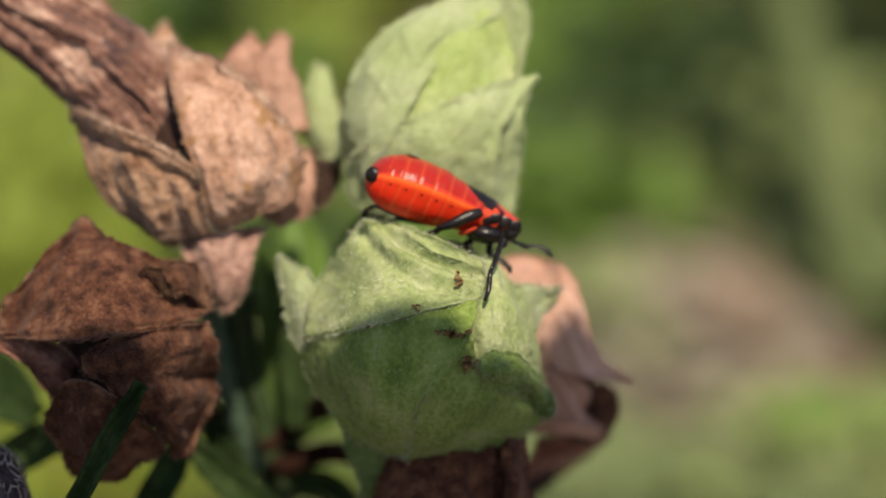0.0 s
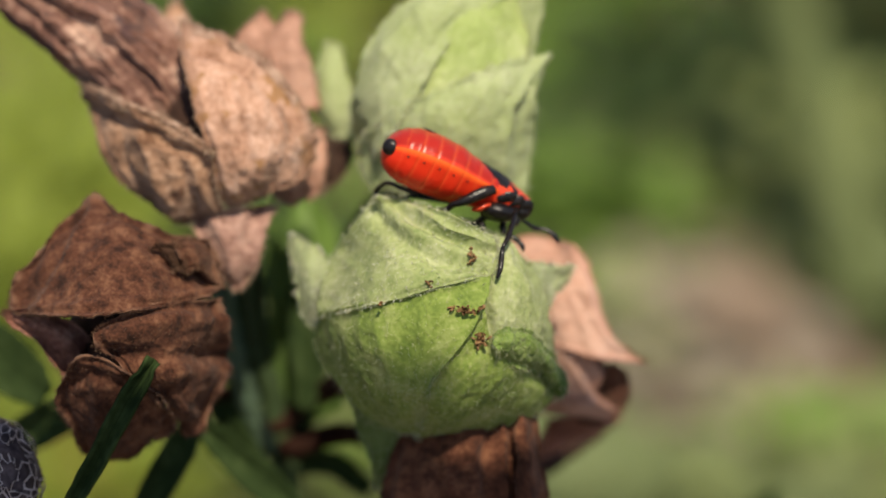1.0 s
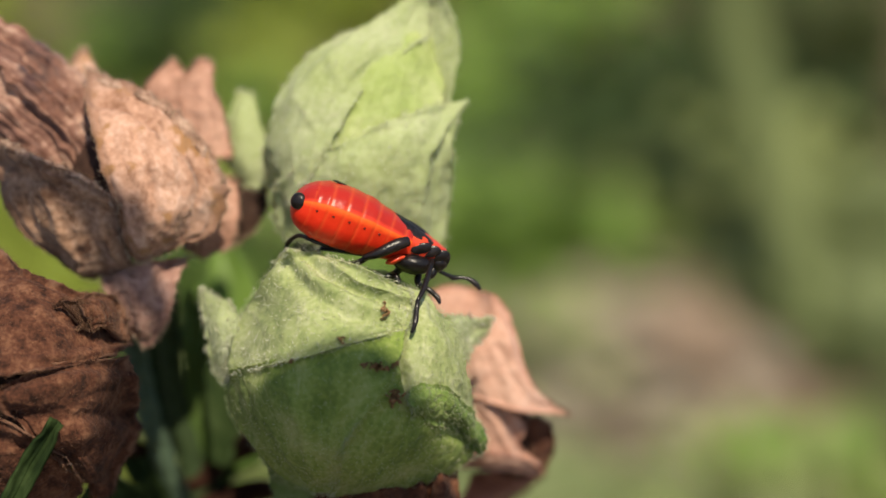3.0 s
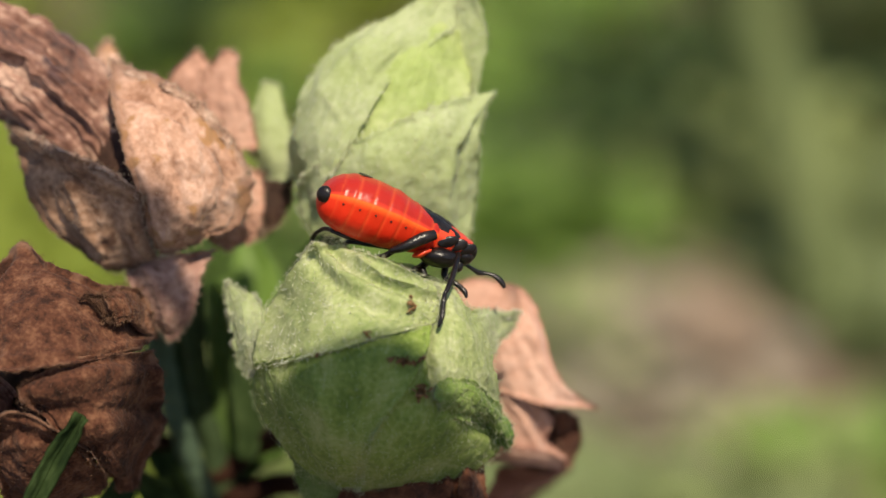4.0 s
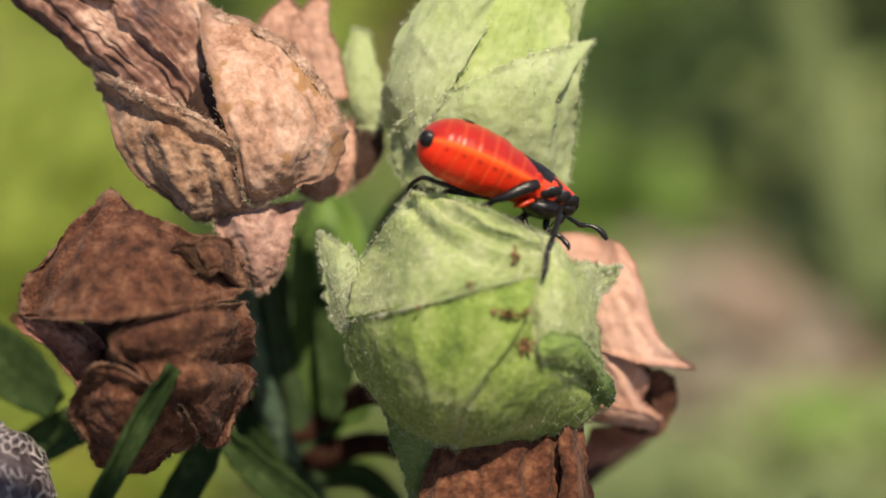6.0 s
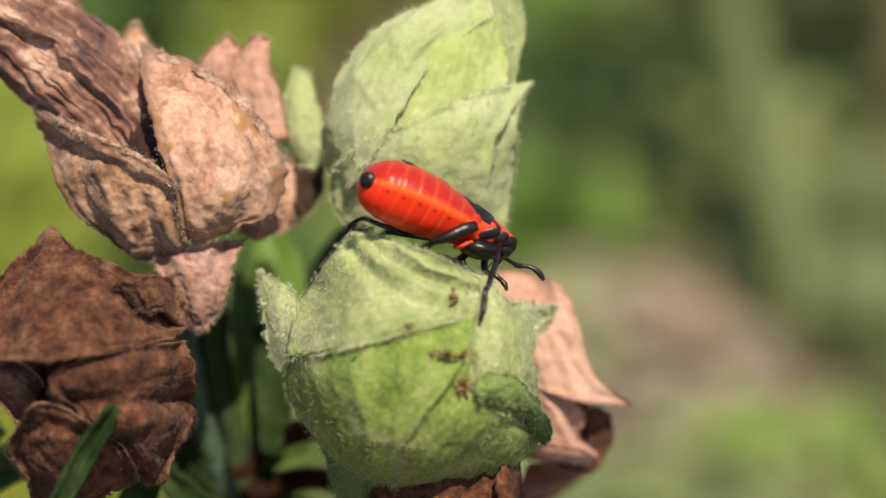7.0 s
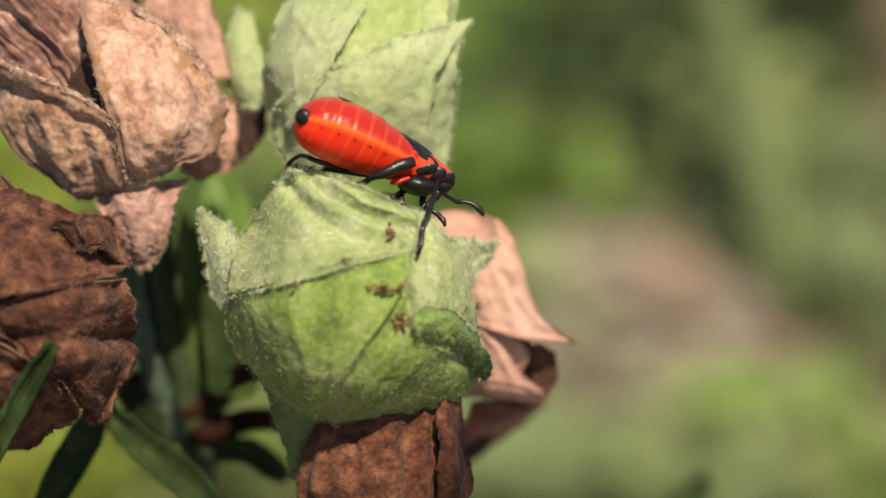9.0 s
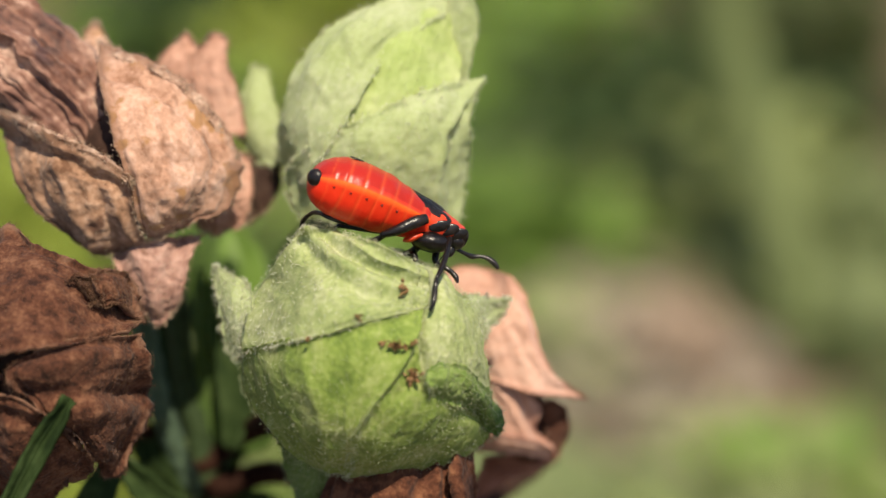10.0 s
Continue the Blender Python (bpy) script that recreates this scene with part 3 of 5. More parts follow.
top = organ("green_bud", (-0.29, 3.6, 5.68), "half-open pale green bud behind the red bug", "pale", (3.6, 2.6, 3.4))
rear = sepals(top, [
    ("sepal", "pale", [[(-4.62, 2.79, 3.4), (-4.07, 0.96, 4.3), (-3.52, 0.26, 5.12), (-2.78, -0.17, 5.91)], [(-5.88, 3.6, 6.01), (-4.54, 0.65, 6.39), (-3.19, -0.12, 7.04), (-1.87, -0.3, 7.65)], [(-5.42, 2.13, 8.26), (-3.89, 0.21, 8.63), (-2.31, -0.37, 9.09), (-0.81, -0.2, 9.47)], [(-4.65, 1.86, 10.6), (-2.95, 0.41, 10.91), (-1.32, 0.13, 11.13), (0.57, 0.59, 11.18)], [(-2.99, 1.66, 12.49), (-1.33, 0.98, 12.73), (0.51, 0.9, 12.85), (2.29, 1.59, 12.61)], [(-0.29, 1.86, 13.97), (0.89, 2.13, 14.26), (1.98, 2.4, 13.97), (3.08, 2.8, 13.25)], [(2.38, 3, 15.65), (2.7, 2.9, 15.7), (2.95, 2.8, 15.69), (3.27, 2.7, 15.58)]], {**GT, "folds": [(((-5.02, 1.03, 5.4), (-2.93, -0.46, 8.45), (0.19, -0.1, 11.92), (2.59, 2.4, 15.06)), -0.16, 0.4), (((-4.22, 0.7, 4.44), (-1.68, -0.73, 8.12), (1.44, 0.04, 11.62), (3.13, 2.4, 13.46)), 0.14, 0.25), (((-5.34, 0.92, 7.29), (-3.57, 0.03, 10.37), (-0.75, 0.44, 13.24)), 0.12, 0.3), (((-2.93, -0.47, 8.14), (-3.89, 0.05, 9.75)), 0.1, 0.2), (((-1.37, -0.53, 10.32), (-2.16, 0.03, 11.94)), 0.1, 0.2)]}),
    ("sepal", "pale", [[(-4.05, 0.21, 6.12), (-1.06, -0.83, 7.49), (2.06, -0.42, 8.89), (5.13, 2.7, 9.87)], [(-5.14, 1.57, 5.17), (-1.37, -0.93, 5.87), (1.93, -0.9, 7.24), (4.44, 1.49, 7.49)], [(-5.33, 2.8, 3.82), (-1.37, -0.39, 4.03), (2.06, -0.31, 4.97), (4.37, 3, 4.85)], [(-4.62, 2.8, 2.21), (-1.39, 1.04, 1.86), (1.77, 1.19, 2.41), (3.93, 3.2, 1.83)]], {**GT, "folds": [(((5.05, 2.4, 9.69), (3.33, 0.25, 7.25), (2.64, 0.24, 5.05), (2.49, 2.4, 2.27)), 0.3, 0.25), (((4.13, 0.89, 7.92), (3.4, 0.55, 5.7), (3.39, 2.4, 2.27)), -0.2, 0.25), (((2.06, -0.35, 8.62), (0.5, -0.6, 5.95), (-0.13, 0.67, 2.24)), 0.1, 0.25), (((-1.37, -0.74, 7.03), (-2, -0.22, 4.41), (-1.86, 0.82, 2.24)), 0.1, 0.25), (((-3.89, 0.12, 5.61), (-1.06, -0.76, 7), (2.06, -0.36, 8.4), (4.14, 1.02, 9.2)), -0.12, 0.25)]}),
    ("sepal", "pale", [[(2.77, 3.2, 7.11), (3.72, 2.8, 7.09), (4.25, 2.4, 7.07)], [(3.48, 3.2, 10.33), (4.04, 2.8, 10.3), (4.51, 2.4, 10.26)], [(3.22, 3.2, 13.23), (4.04, 2.8, 12.86), (4.99, 2.4, 12.82)], [(3.35, 3.2, 15.48), (3.72, 2.8, 15.5), (4.28, 2.4, 15.32)]], GT),
    ("sepal", "inner", [[(-3.01, 0.3, 5.94), (0.03, -0.2, 6.41), (3.52, 1.29, 6.94)], [(-2.26, 0.09, 8.81), (0.88, 0.01, 9.37), (3.95, 1.94, 9.59)], [(-0.44, 0.53, 11.3), (1.83, 1.13, 12.11), (4.2, 3.7, 12.48)], [(1.67, 2.67, 13.97), (2.78, 3.6, 14.5), (3.95, 3.9, 14.6)]], {**GT, "folds": [(((-2.62, -0.46, 6.27), (0.19, -0.68, 9.37), (2.09, 1.27, 13.33)), 0.08, 0.3)]}),
    ("bract", "pale", [[(-7.66, 6.8, 10.71), (-7.26, 6.8, 10.85), (-6.77, 6.8, 10.65)], [(-8.2, 6.4, 8.63), (-7.36, 5.6, 8.57), (-6.19, 6, 8.43)], [(-8.26, 6.4, 6.98), (-7.19, 5.6, 6.77), (-5.8, 6, 6.62)], [(-7.4, 6.4, 5.49), (-6.72, 6, 5.3), (-5.73, 6, 5.47)]], GB),
], ("down", 3600, 0.22, 0.007, 0.6, 3), 5)
tagged(part("hairs", shifted(hairs(rear[:3], 1100, 0.22, 10, 0.013, 0.5, 3), FOOT), "hair", top), kind="stuff")

tan = organ("dry_seed_head", (-12.77, 2.56, 5.31), "dry tan seed head with papery sepals and shrivelled petals", "husk", (4.0, 3.6, 4.0))
sepals(tan, [
    ("sepal", "tan", [[(-15.48, 2.2, 11.52), (-12.83, 0.45, 10.35), (-10.72, 0.14, 9.13), (-8.93, 0.41, 7.2)], [(-15.21, -0.36, 9.87), (-12.51, -1.32, 8.95), (-10.24, -1.05, 7.6), (-8.18, 0.56, 5.89)], [(-14.69, -1.67, 8), (-12.2, -2.44, 6.93), (-9.93, -1.75, 5.89), (-7.88, 0.67, 4.82)], [(-14.03, -2.03, 6.12), (-11.89, -2.5, 4.93), (-9.88, -1.68, 4.29), (-8.07, 0.67, 3.56)], [(-13.37, -1.92, 4.19), (-11.75, -2.08, 3.26), (-10.23, -1.22, 2.94), (-8.74, 0.44, 2.64)], [(-13.01, -1.26, 2.35), (-12.02, -1.27, 2.01), (-11.08, -0.75, 1.9), (-10.01, -0.11, 2.1)], [(-12.58, -0.09, 1.22), (-12.14, -0.11, 1.22), (-11.77, -0.1, 1.31), (-11.09, -0.01, 1.6)]], {**D, "folds": [(((-15.48, 2.2, 11.04), (-12.79, -0.21, 9.91), (-10.71, -0.66, 8.69), (-9, -0.69, 6.82), (-8.01, -0.13, 4.88)), 0.22, 0.3), (((-14.81, -0.32, 9.71), (-12.71, -0.93, 8.98), (-10.91, -1.2, 7.78), (-9.37, -1.07, 6.05), (-8.54, -0.57, 4.71)), -0.22, 0.28), (((-12.52, -1.24, 8.4), (-11.84, -1.82, 6.2), (-11.1, -1.48, 3.43)), -0.18, 0.3), (((-14.02, -1.65, 7.44), (-12.9, -1.93, 4.34), (-12.23, -1.03, 1.89)), 0.16, 0.3), (((-10.64, -1.5, 6.52), (-10.18, -1.4, 4.36), (-10.68, -0.98, 2.52)), 0.14, 0.3), (((-14.68, -0.84, 9.05), (-14.15, -1.81, 6.81), (-13.37, -1.94, 4.34)), 0.2, 0.2), (((-9.13, -0.99, 5.31), (-9.44, -0.94, 3.76), (-10.09, -0.65, 2.37)), -0.14, 0.25)]}),
    ("sepal", "ochre", [[(-20.82, 1.9, 8.12), (-17.91, -1.43, 6.65), (-15.31, -2.4, 5.55), (-13.22, -2.12, 4.21)], [(-20.62, 2.2, 6.67), (-17.93, -1.3, 5.54), (-15.49, -2.14, 4.64), (-13.25, -1.88, 3.48)], [(-19.71, 0.58, 4.69), (-17.66, -1.06, 4.19), (-15.39, -1.78, 3.55), (-13.17, -1.47, 2.6)], [(-18.75, 0.51, 2.8), (-17.1, -0.63, 2.46), (-15.17, -1.09, 2.14), (-13.05, -0.94, 1.77)], [(-17.14, 0.67, 1.35), (-15.98, 0.24, 1.04), (-14.51, -0.17, 0.97), (-12.86, -0.42, 1.22)], [(-15.66, 1.37, 0.54), (-14.83, 1.06, 0.44), (-14.01, 0.81, 0.47), (-12.7, 0.45, 0.85)]], {**D, "folds": [(((-20.72, 2.2, 7.69), (-18.01, -0.81, 6.31), (-15.39, -1.8, 5.21), (-13.37, -1.88, 3.97)), 0.2, 0.25), (((-20.56, 2.2, 6.89), (-18.17, -0.8, 5.63), (-15.71, -1.7, 4.6), (-13.54, -1.76, 3.42)), -0.3, 0.3), (((-17.16, -1.25, 4.68), (-16.58, -1.02, 2.83), (-15.47, 0, 0.81)), 0.3, 0.35), (((-18.34, -0.71, 5.32), (-18.07, -0.44, 3.15), (-16.88, -0.02, 1.44)), -0.25, 0.35), (((-15.24, -1.72, 4.04), (-14.83, -1.33, 2.51), (-14.19, -0.26, 0.81)), -0.3, 0.35), (((-14.31, -1.76, 3.58), (-13.91, -1.28, 2.2), (-13.37, -0.58, 1.12)), 0.25, 0.3)]}),
    ("sepal_hem", "hem", [[(-15.5, 2.1, 11.58), (-14.06, 0.78, 10.82), (-12.74, 0.21, 10.39), (-11.69, -0.2, 9.79), (-10.57, -0.21, 9.1), (-9.51, -0.18, 8.04), (-8.66, 0.2, 6.93), (-7.99, 0.5, 5.44)], [(-15.47, 2.01, 11.41), (-14.01, 0.35, 10.62), (-12.7, -0.19, 10.2), (-11.7, -0.55, 9.6), (-10.61, -0.58, 8.91), (-9.6, -0.54, 7.86), (-8.75, -0.17, 6.76), (-8.09, 0.21, 5.33)], [(-15.44, 2.07, 11.28), (-14.01, 0.18, 10.45), (-12.74, -0.32, 10.01), (-11.76, -0.68, 9.42), (-10.72, -0.71, 8.73), (-9.7, -0.67, 7.67), (-8.87, -0.3, 6.58), (-8.19, 0.12, 5.23)]], HM),
    ("sepal_hem", "hem", [[(-20.95, 1.9, 8.31), (-19.43, 0.26, 7.5), (-17.93, -1.31, 6.72), (-16.59, -1.99, 6.25), (-15.31, -2.34, 5.68), (-14.24, -2.35, 5), (-13.16, -2.12, 4.21)], [(-20.86, 1.87, 8.15), (-19.39, 0.02, 7.33), (-17.91, -1.47, 6.56), (-16.61, -2.12, 6.09), (-15.35, -2.46, 5.52), (-14.26, -2.43, 4.83), (-13.23, -2.16, 4.05)], [(-20.83, 1.99, 8.0), (-19.37, 0.04, 7.18), (-17.95, -1.39, 6.39), (-16.68, -2.02, 5.9), (-15.45, -2.32, 5.34), (-14.36, -2.31, 4.64), (-13.32, -2.06, 3.91)]], HM),
    ("sepal", "pink", [[(-11.73, 5.98, 12.22), (-11.14, 6, 12.62), (-10.53, 5.87, 12.01)], [(-12.72, 5.99, 10.97), (-11.58, 5.79, 10.95), (-10.26, 5.75, 10.82)], [(-12.64, 5.9, 9.42), (-10.98, 5.71, 9.5), (-9.02, 5.84, 9.41)], [(-11.32, 5.81, 7.76), (-9.61, 5.84, 7.86), (-8.19, 6.28, 7.79)]], D),
    ("sepal", "pink", [[(-10.13, 5.77, 12.14), (-9.47, 5.74, 12.59), (-8.87, 5.67, 12.32)], [(-10.8, 5.89, 10.96), (-9.78, 5.51, 10.99), (-8.79, 5.46, 10.79)], [(-10.58, 5.67, 9.5), (-9.25, 5.4, 9.54), (-8.27, 5.5, 9.55)], [(-9.86, 5.72, 6.87), (-8.81, 5.66, 6.87), (-7.9, 5.92, 7.08)]], D),
    ("sepal", "pink", [[(-9.37, 4.5, 6.35), (-8.35, 3.79, 5.92), (-7.52, 4.08, 5.42)], [(-9.22, 3.39, 4.29), (-8.31, 3.33, 4.09), (-7.38, 3.81, 3.98)], [(-10.22, 4.5, 2.7), (-8.78, 3.5, 2.48), (-7.58, 3.89, 2.62)], [(-10.48, 4.5, 1.85), (-9.37, 4.5, 1.53), (-8.11, 4.06, 1.72)]], {**D, "folds": [(((-8.54, 3.72, 5.85), (-8.35, 3.32, 3.9), (-9.2, 3.9, 1.81)), 0.2, 0.3)]}),
    ("sepal", "husk", [[(-8.11, 7, 5.75), (-6.9, 6.2, 5.71), (-5.96, 6.53, 5.66)], [(-7.91, 6.07, 4.32), (-6.78, 5.81, 4.31), (-5.93, 6.03, 4.25)], [(-7.85, 6.17, 3), (-7.05, 5.92, 3), (-6.45, 5.93, 3.13)], [(-8.11, 7, 1.96), (-7.58, 6.53, 2.08), (-7.19, 6.19, 2.34)]], D),
    ("sepal", "tan", [[(-19.08, 4.8, 13.02), (-18.95, 4.8, 13.05), (-18.79, 4.8, 12.98)], [(-18.5, 4, 11.31), (-17.95, 4, 11.63), (-17.37, 4, 11.89)], [(-16.93, 3.2, 9.95), (-16.55, 3.2, 10.49), (-16.02, 3.6, 11.08)], [(-15.95, 2.4, 8.6), (-15.73, 2.4, 8.98), (-15.41, 2.4, 9.37)]], D),
    ("sepal", "tan", [[(-16.53, 6.4, 12.99), (-16.33, 6.4, 13.09), (-16.13, 6.4, 12.99)], [(-17.07, 6, 11.89), (-16.22, 5.6, 11.86), (-15.49, 6, 11.73)], [(-16.83, 4.8, 10.41), (-15.95, 4.8, 10.41), (-15.07, 4.8, 10.41)]], D),
    ("petal", "mauve", [[(-14.85, 1.48, 0.54), (-12.38, 0.35, 0.97), (-9.88, 1.97, 1.24)], [(-14.33, 0.88, -0.47), (-12.21, 0.2, -0.47), (-10.46, 0.71, -0.03)], [(-13.45, 0.7, -1.85), (-12.01, 0.47, -1.92), (-10.75, 0.6, -1.35)], [(-12.85, 1.3, -2.75), (-12.1, 1.52, -3.3), (-11.3, 1.18, -2.75)]], {**D, "folds": [(((-13.33, 0.41, 0.35), (-12.53, 0.3, -1.22), (-12.15, 1.14, -3.13)), 0.3, 0.35), (((-11.13, 0.46, 0.66), (-11.59, 0.29, -0.91)), -0.3, 0.35)]}),
], ("felt", 8000, 0.18, 0.007, 0.6, 3), 7)
part("dry_petals", shifted(tube([(-14.57, 2.8, 4.68), (-17.33, 3.04, 8.33), (-20.67, 2.88, 11.33), (-23.34, 2.56, 13.16), (-26.99, 2.4, 16.02), (-30.82, 2.4, 18.9)], [1.9, 2.65, 2.6, 2.2, 1.9, 1.2], 120, 180, 0.11, 5, 0.09, 3.0, 2.0, crease=0.075), FOOT), "neck", tan, "shrivelled twisted purple-brown petals")

dark = organ("dry_seed_head", (-17.7, -0.8, -6.19), "dry dark brown seed head with folded sepals", "husk", (3.6, 3.2, 4.2))
sepals(dark, [
    ("sepal", "brown", [[(-22.66, -3.21, -1.55), (-19.54, -1.87, 1.39), (-17.51, -3.98, 0.15), (-13.76, -1.73, -1.14)], [(-23.5, -2.97, -2.9), (-19.63, -5.17, -1.23), (-16.79, -5.33, -1.22), (-13.04, -2.1, -2.55)], [(-23.93, -2.95, -4.36), (-19.67, -6.26, -3.08), (-16.35, -6.3, -2.69), (-12.82, -2.43, -3.4)], [(-23.4, -4.31, -4.92), (-19.76, -7.41, -4.9), (-16.65, -7.63, -4.59), (-13.12, -4.03, -4.02)]], {**H, "folds": [(((-19.37, -2.82, 1.1), (-20.25, -4.71, -1.17), (-21.71, -4.93, -4.02)), 0.3, 0.4), (((-20.24, -3.1, 0.64), (-21.18, -4.56, -1.78), (-22.6, -4.24, -3.89)), -0.35, 0.45), (((-22.4, -4.49, -4.49), (-19.74, -5.88, -4.43), (-16.74, -6.06, -4.07), (-13.43, -3.99, -3.6)), 0.2, 0.3), (((-17.61, -4.31, 0.03), (-16.55, -5.35, -1.76), (-16.18, -5.85, -3.54)), 0.15, 0.4)]}),
    ("sepal", "brown", [[(-18.59, -7.39, -5.6), (-16.75, -6.93, -4.51), (-14.9, -6.06, -4.1), (-12.8, -3.11, -3.93)], [(-18.61, -7.44, -6.01), (-16.68, -7.42, -5.54), (-14.73, -6.45, -5.29), (-12.5, -2.48, -5.49)], [(-18.22, -7.12, -6.53), (-16.43, -6.91, -6.63), (-14.61, -6, -6.5), (-12.63, -0.8, -7.12)], [(-17.23, -6.71, -7.41), (-15.91, -6.44, -7.72), (-14.4, -5.32, -7.92), (-12.82, -0.8, -8.55)], [(-15.43, -4.84, -9.15), (-14.85, -4.18, -9.45), (-14.22, -3.01, -9.67), (-13.57, -0.7, -9.81)], [(-14.74, -0.8, -10.86), (-14.5, -0.8, -11.07), (-14.25, -0.8, -11.07), (-14.01, -0.7, -10.77)]], {**H, "folds": [(((-18.66, -6.09, -5.9), (-16.73, -6.11, -5.25), (-14.48, -5.22, -4.88), (-12.65, -2.85, -5.04)), 0.28, 0.45), (((-17.64, -5.99, -6.86), (-15.34, -5.49, -6.77), (-12.68, -2.01, -7.11)), -0.22, 0.4), (((-15.96, -5.28, -8.1), (-14.56, -4.6, -7.91), (-12.88, -2.16, -7.65)), 0.2, 0.5), (((-14.91, -4.17, -9.03), (-14.49, -2.78, -9.9), (-14.43, -0.8, -10.86)), 0.2, 0.3)]}),
    ("sepal_curl", "brown", [[(-15.06, -4.4, -1.17), (-14.32, -3.18, -0.7), (-13.49, -1.4, -1.33)], [(-14.77, -5.23, -1.7), (-13.94, -4.27, -1.36), (-12.99, -2.01, -2.25)], [(-14.47, -4.84, -2.43), (-13.7, -4.23, -2.38), (-12.75, -2.48, -3.4)]], H),
    # dark triangular sheet painting the shaded hollow beside the curl
    ("sepal_curl", "husk", [[(-15.82, -5.03, -1.11), (-15.58, -5.01, -1.17), (-14.58, -4.42, -1.3)], [(-15.33, -5.12, -1.65), (-15.04, -5.03, -1.71), (-14.53, -4.81, -1.89)], [(-14.75, -4.97, -2.25), (-14.66, -4.95, -2.34), (-14.55, -4.9, -2.43)]], H),
    ("sepal", "rust", [[(-23.95, -4, -4.87), (-23.95, -4, -4.75), (-23.89, -4, -4.63)], [(-22.19, -4, -6.08), (-21.92, -4.64, -5.38), (-21.75, -4.4, -4.79)], [(-21.12, -3.6, -7.56), (-20.61, -4.4, -6.45), (-20.23, -4, -5.41)], [(-20.59, -3.2, -8.56), (-20, -3.6, -7.56), (-19.55, -3.2, -6.67)]], H),
    ("sepal", "brown", [[(-20.41, -6.13, -7.68), (-19.23, -7.1, -6.67), (-17.21, -6.81, -7.4), (-15.65, -4.97, -9.14)], [(-21.04, -4.68, -9.23), (-19.13, -5.97, -8.82), (-17.35, -5.6, -9.36), (-15.11, -3.16, -10.21)], [(-20.42, -3.46, -10.76), (-18.83, -4.21, -10.83), (-17.33, -3.75, -11.06), (-15.69, -2.07, -11.11)], [(-20.44, -0.6, -12.25), (-19.27, -0.7, -12.48), (-18.18, -0.7, -12.58), (-16.66, -1.7, -11.63)]], {**H, "folds": [(((-20.53, -5.13, -7.81), (-19.4, -5.76, -6.99), (-17.53, -5.76, -7.65)), 0.25, 0.2), (((-20.19, -5.05, -8.36), (-18.89, -5.66, -7.72), (-17.42, -5.49, -8.32)), -0.25, 0.3), (((-18.62, -5.46, -8.33), (-18.92, -1.86, -11.99)), 0.2, 0.35)]}),
], ("fuzz", 7000, 0.13, 0.009, 0.4, 3), 11)

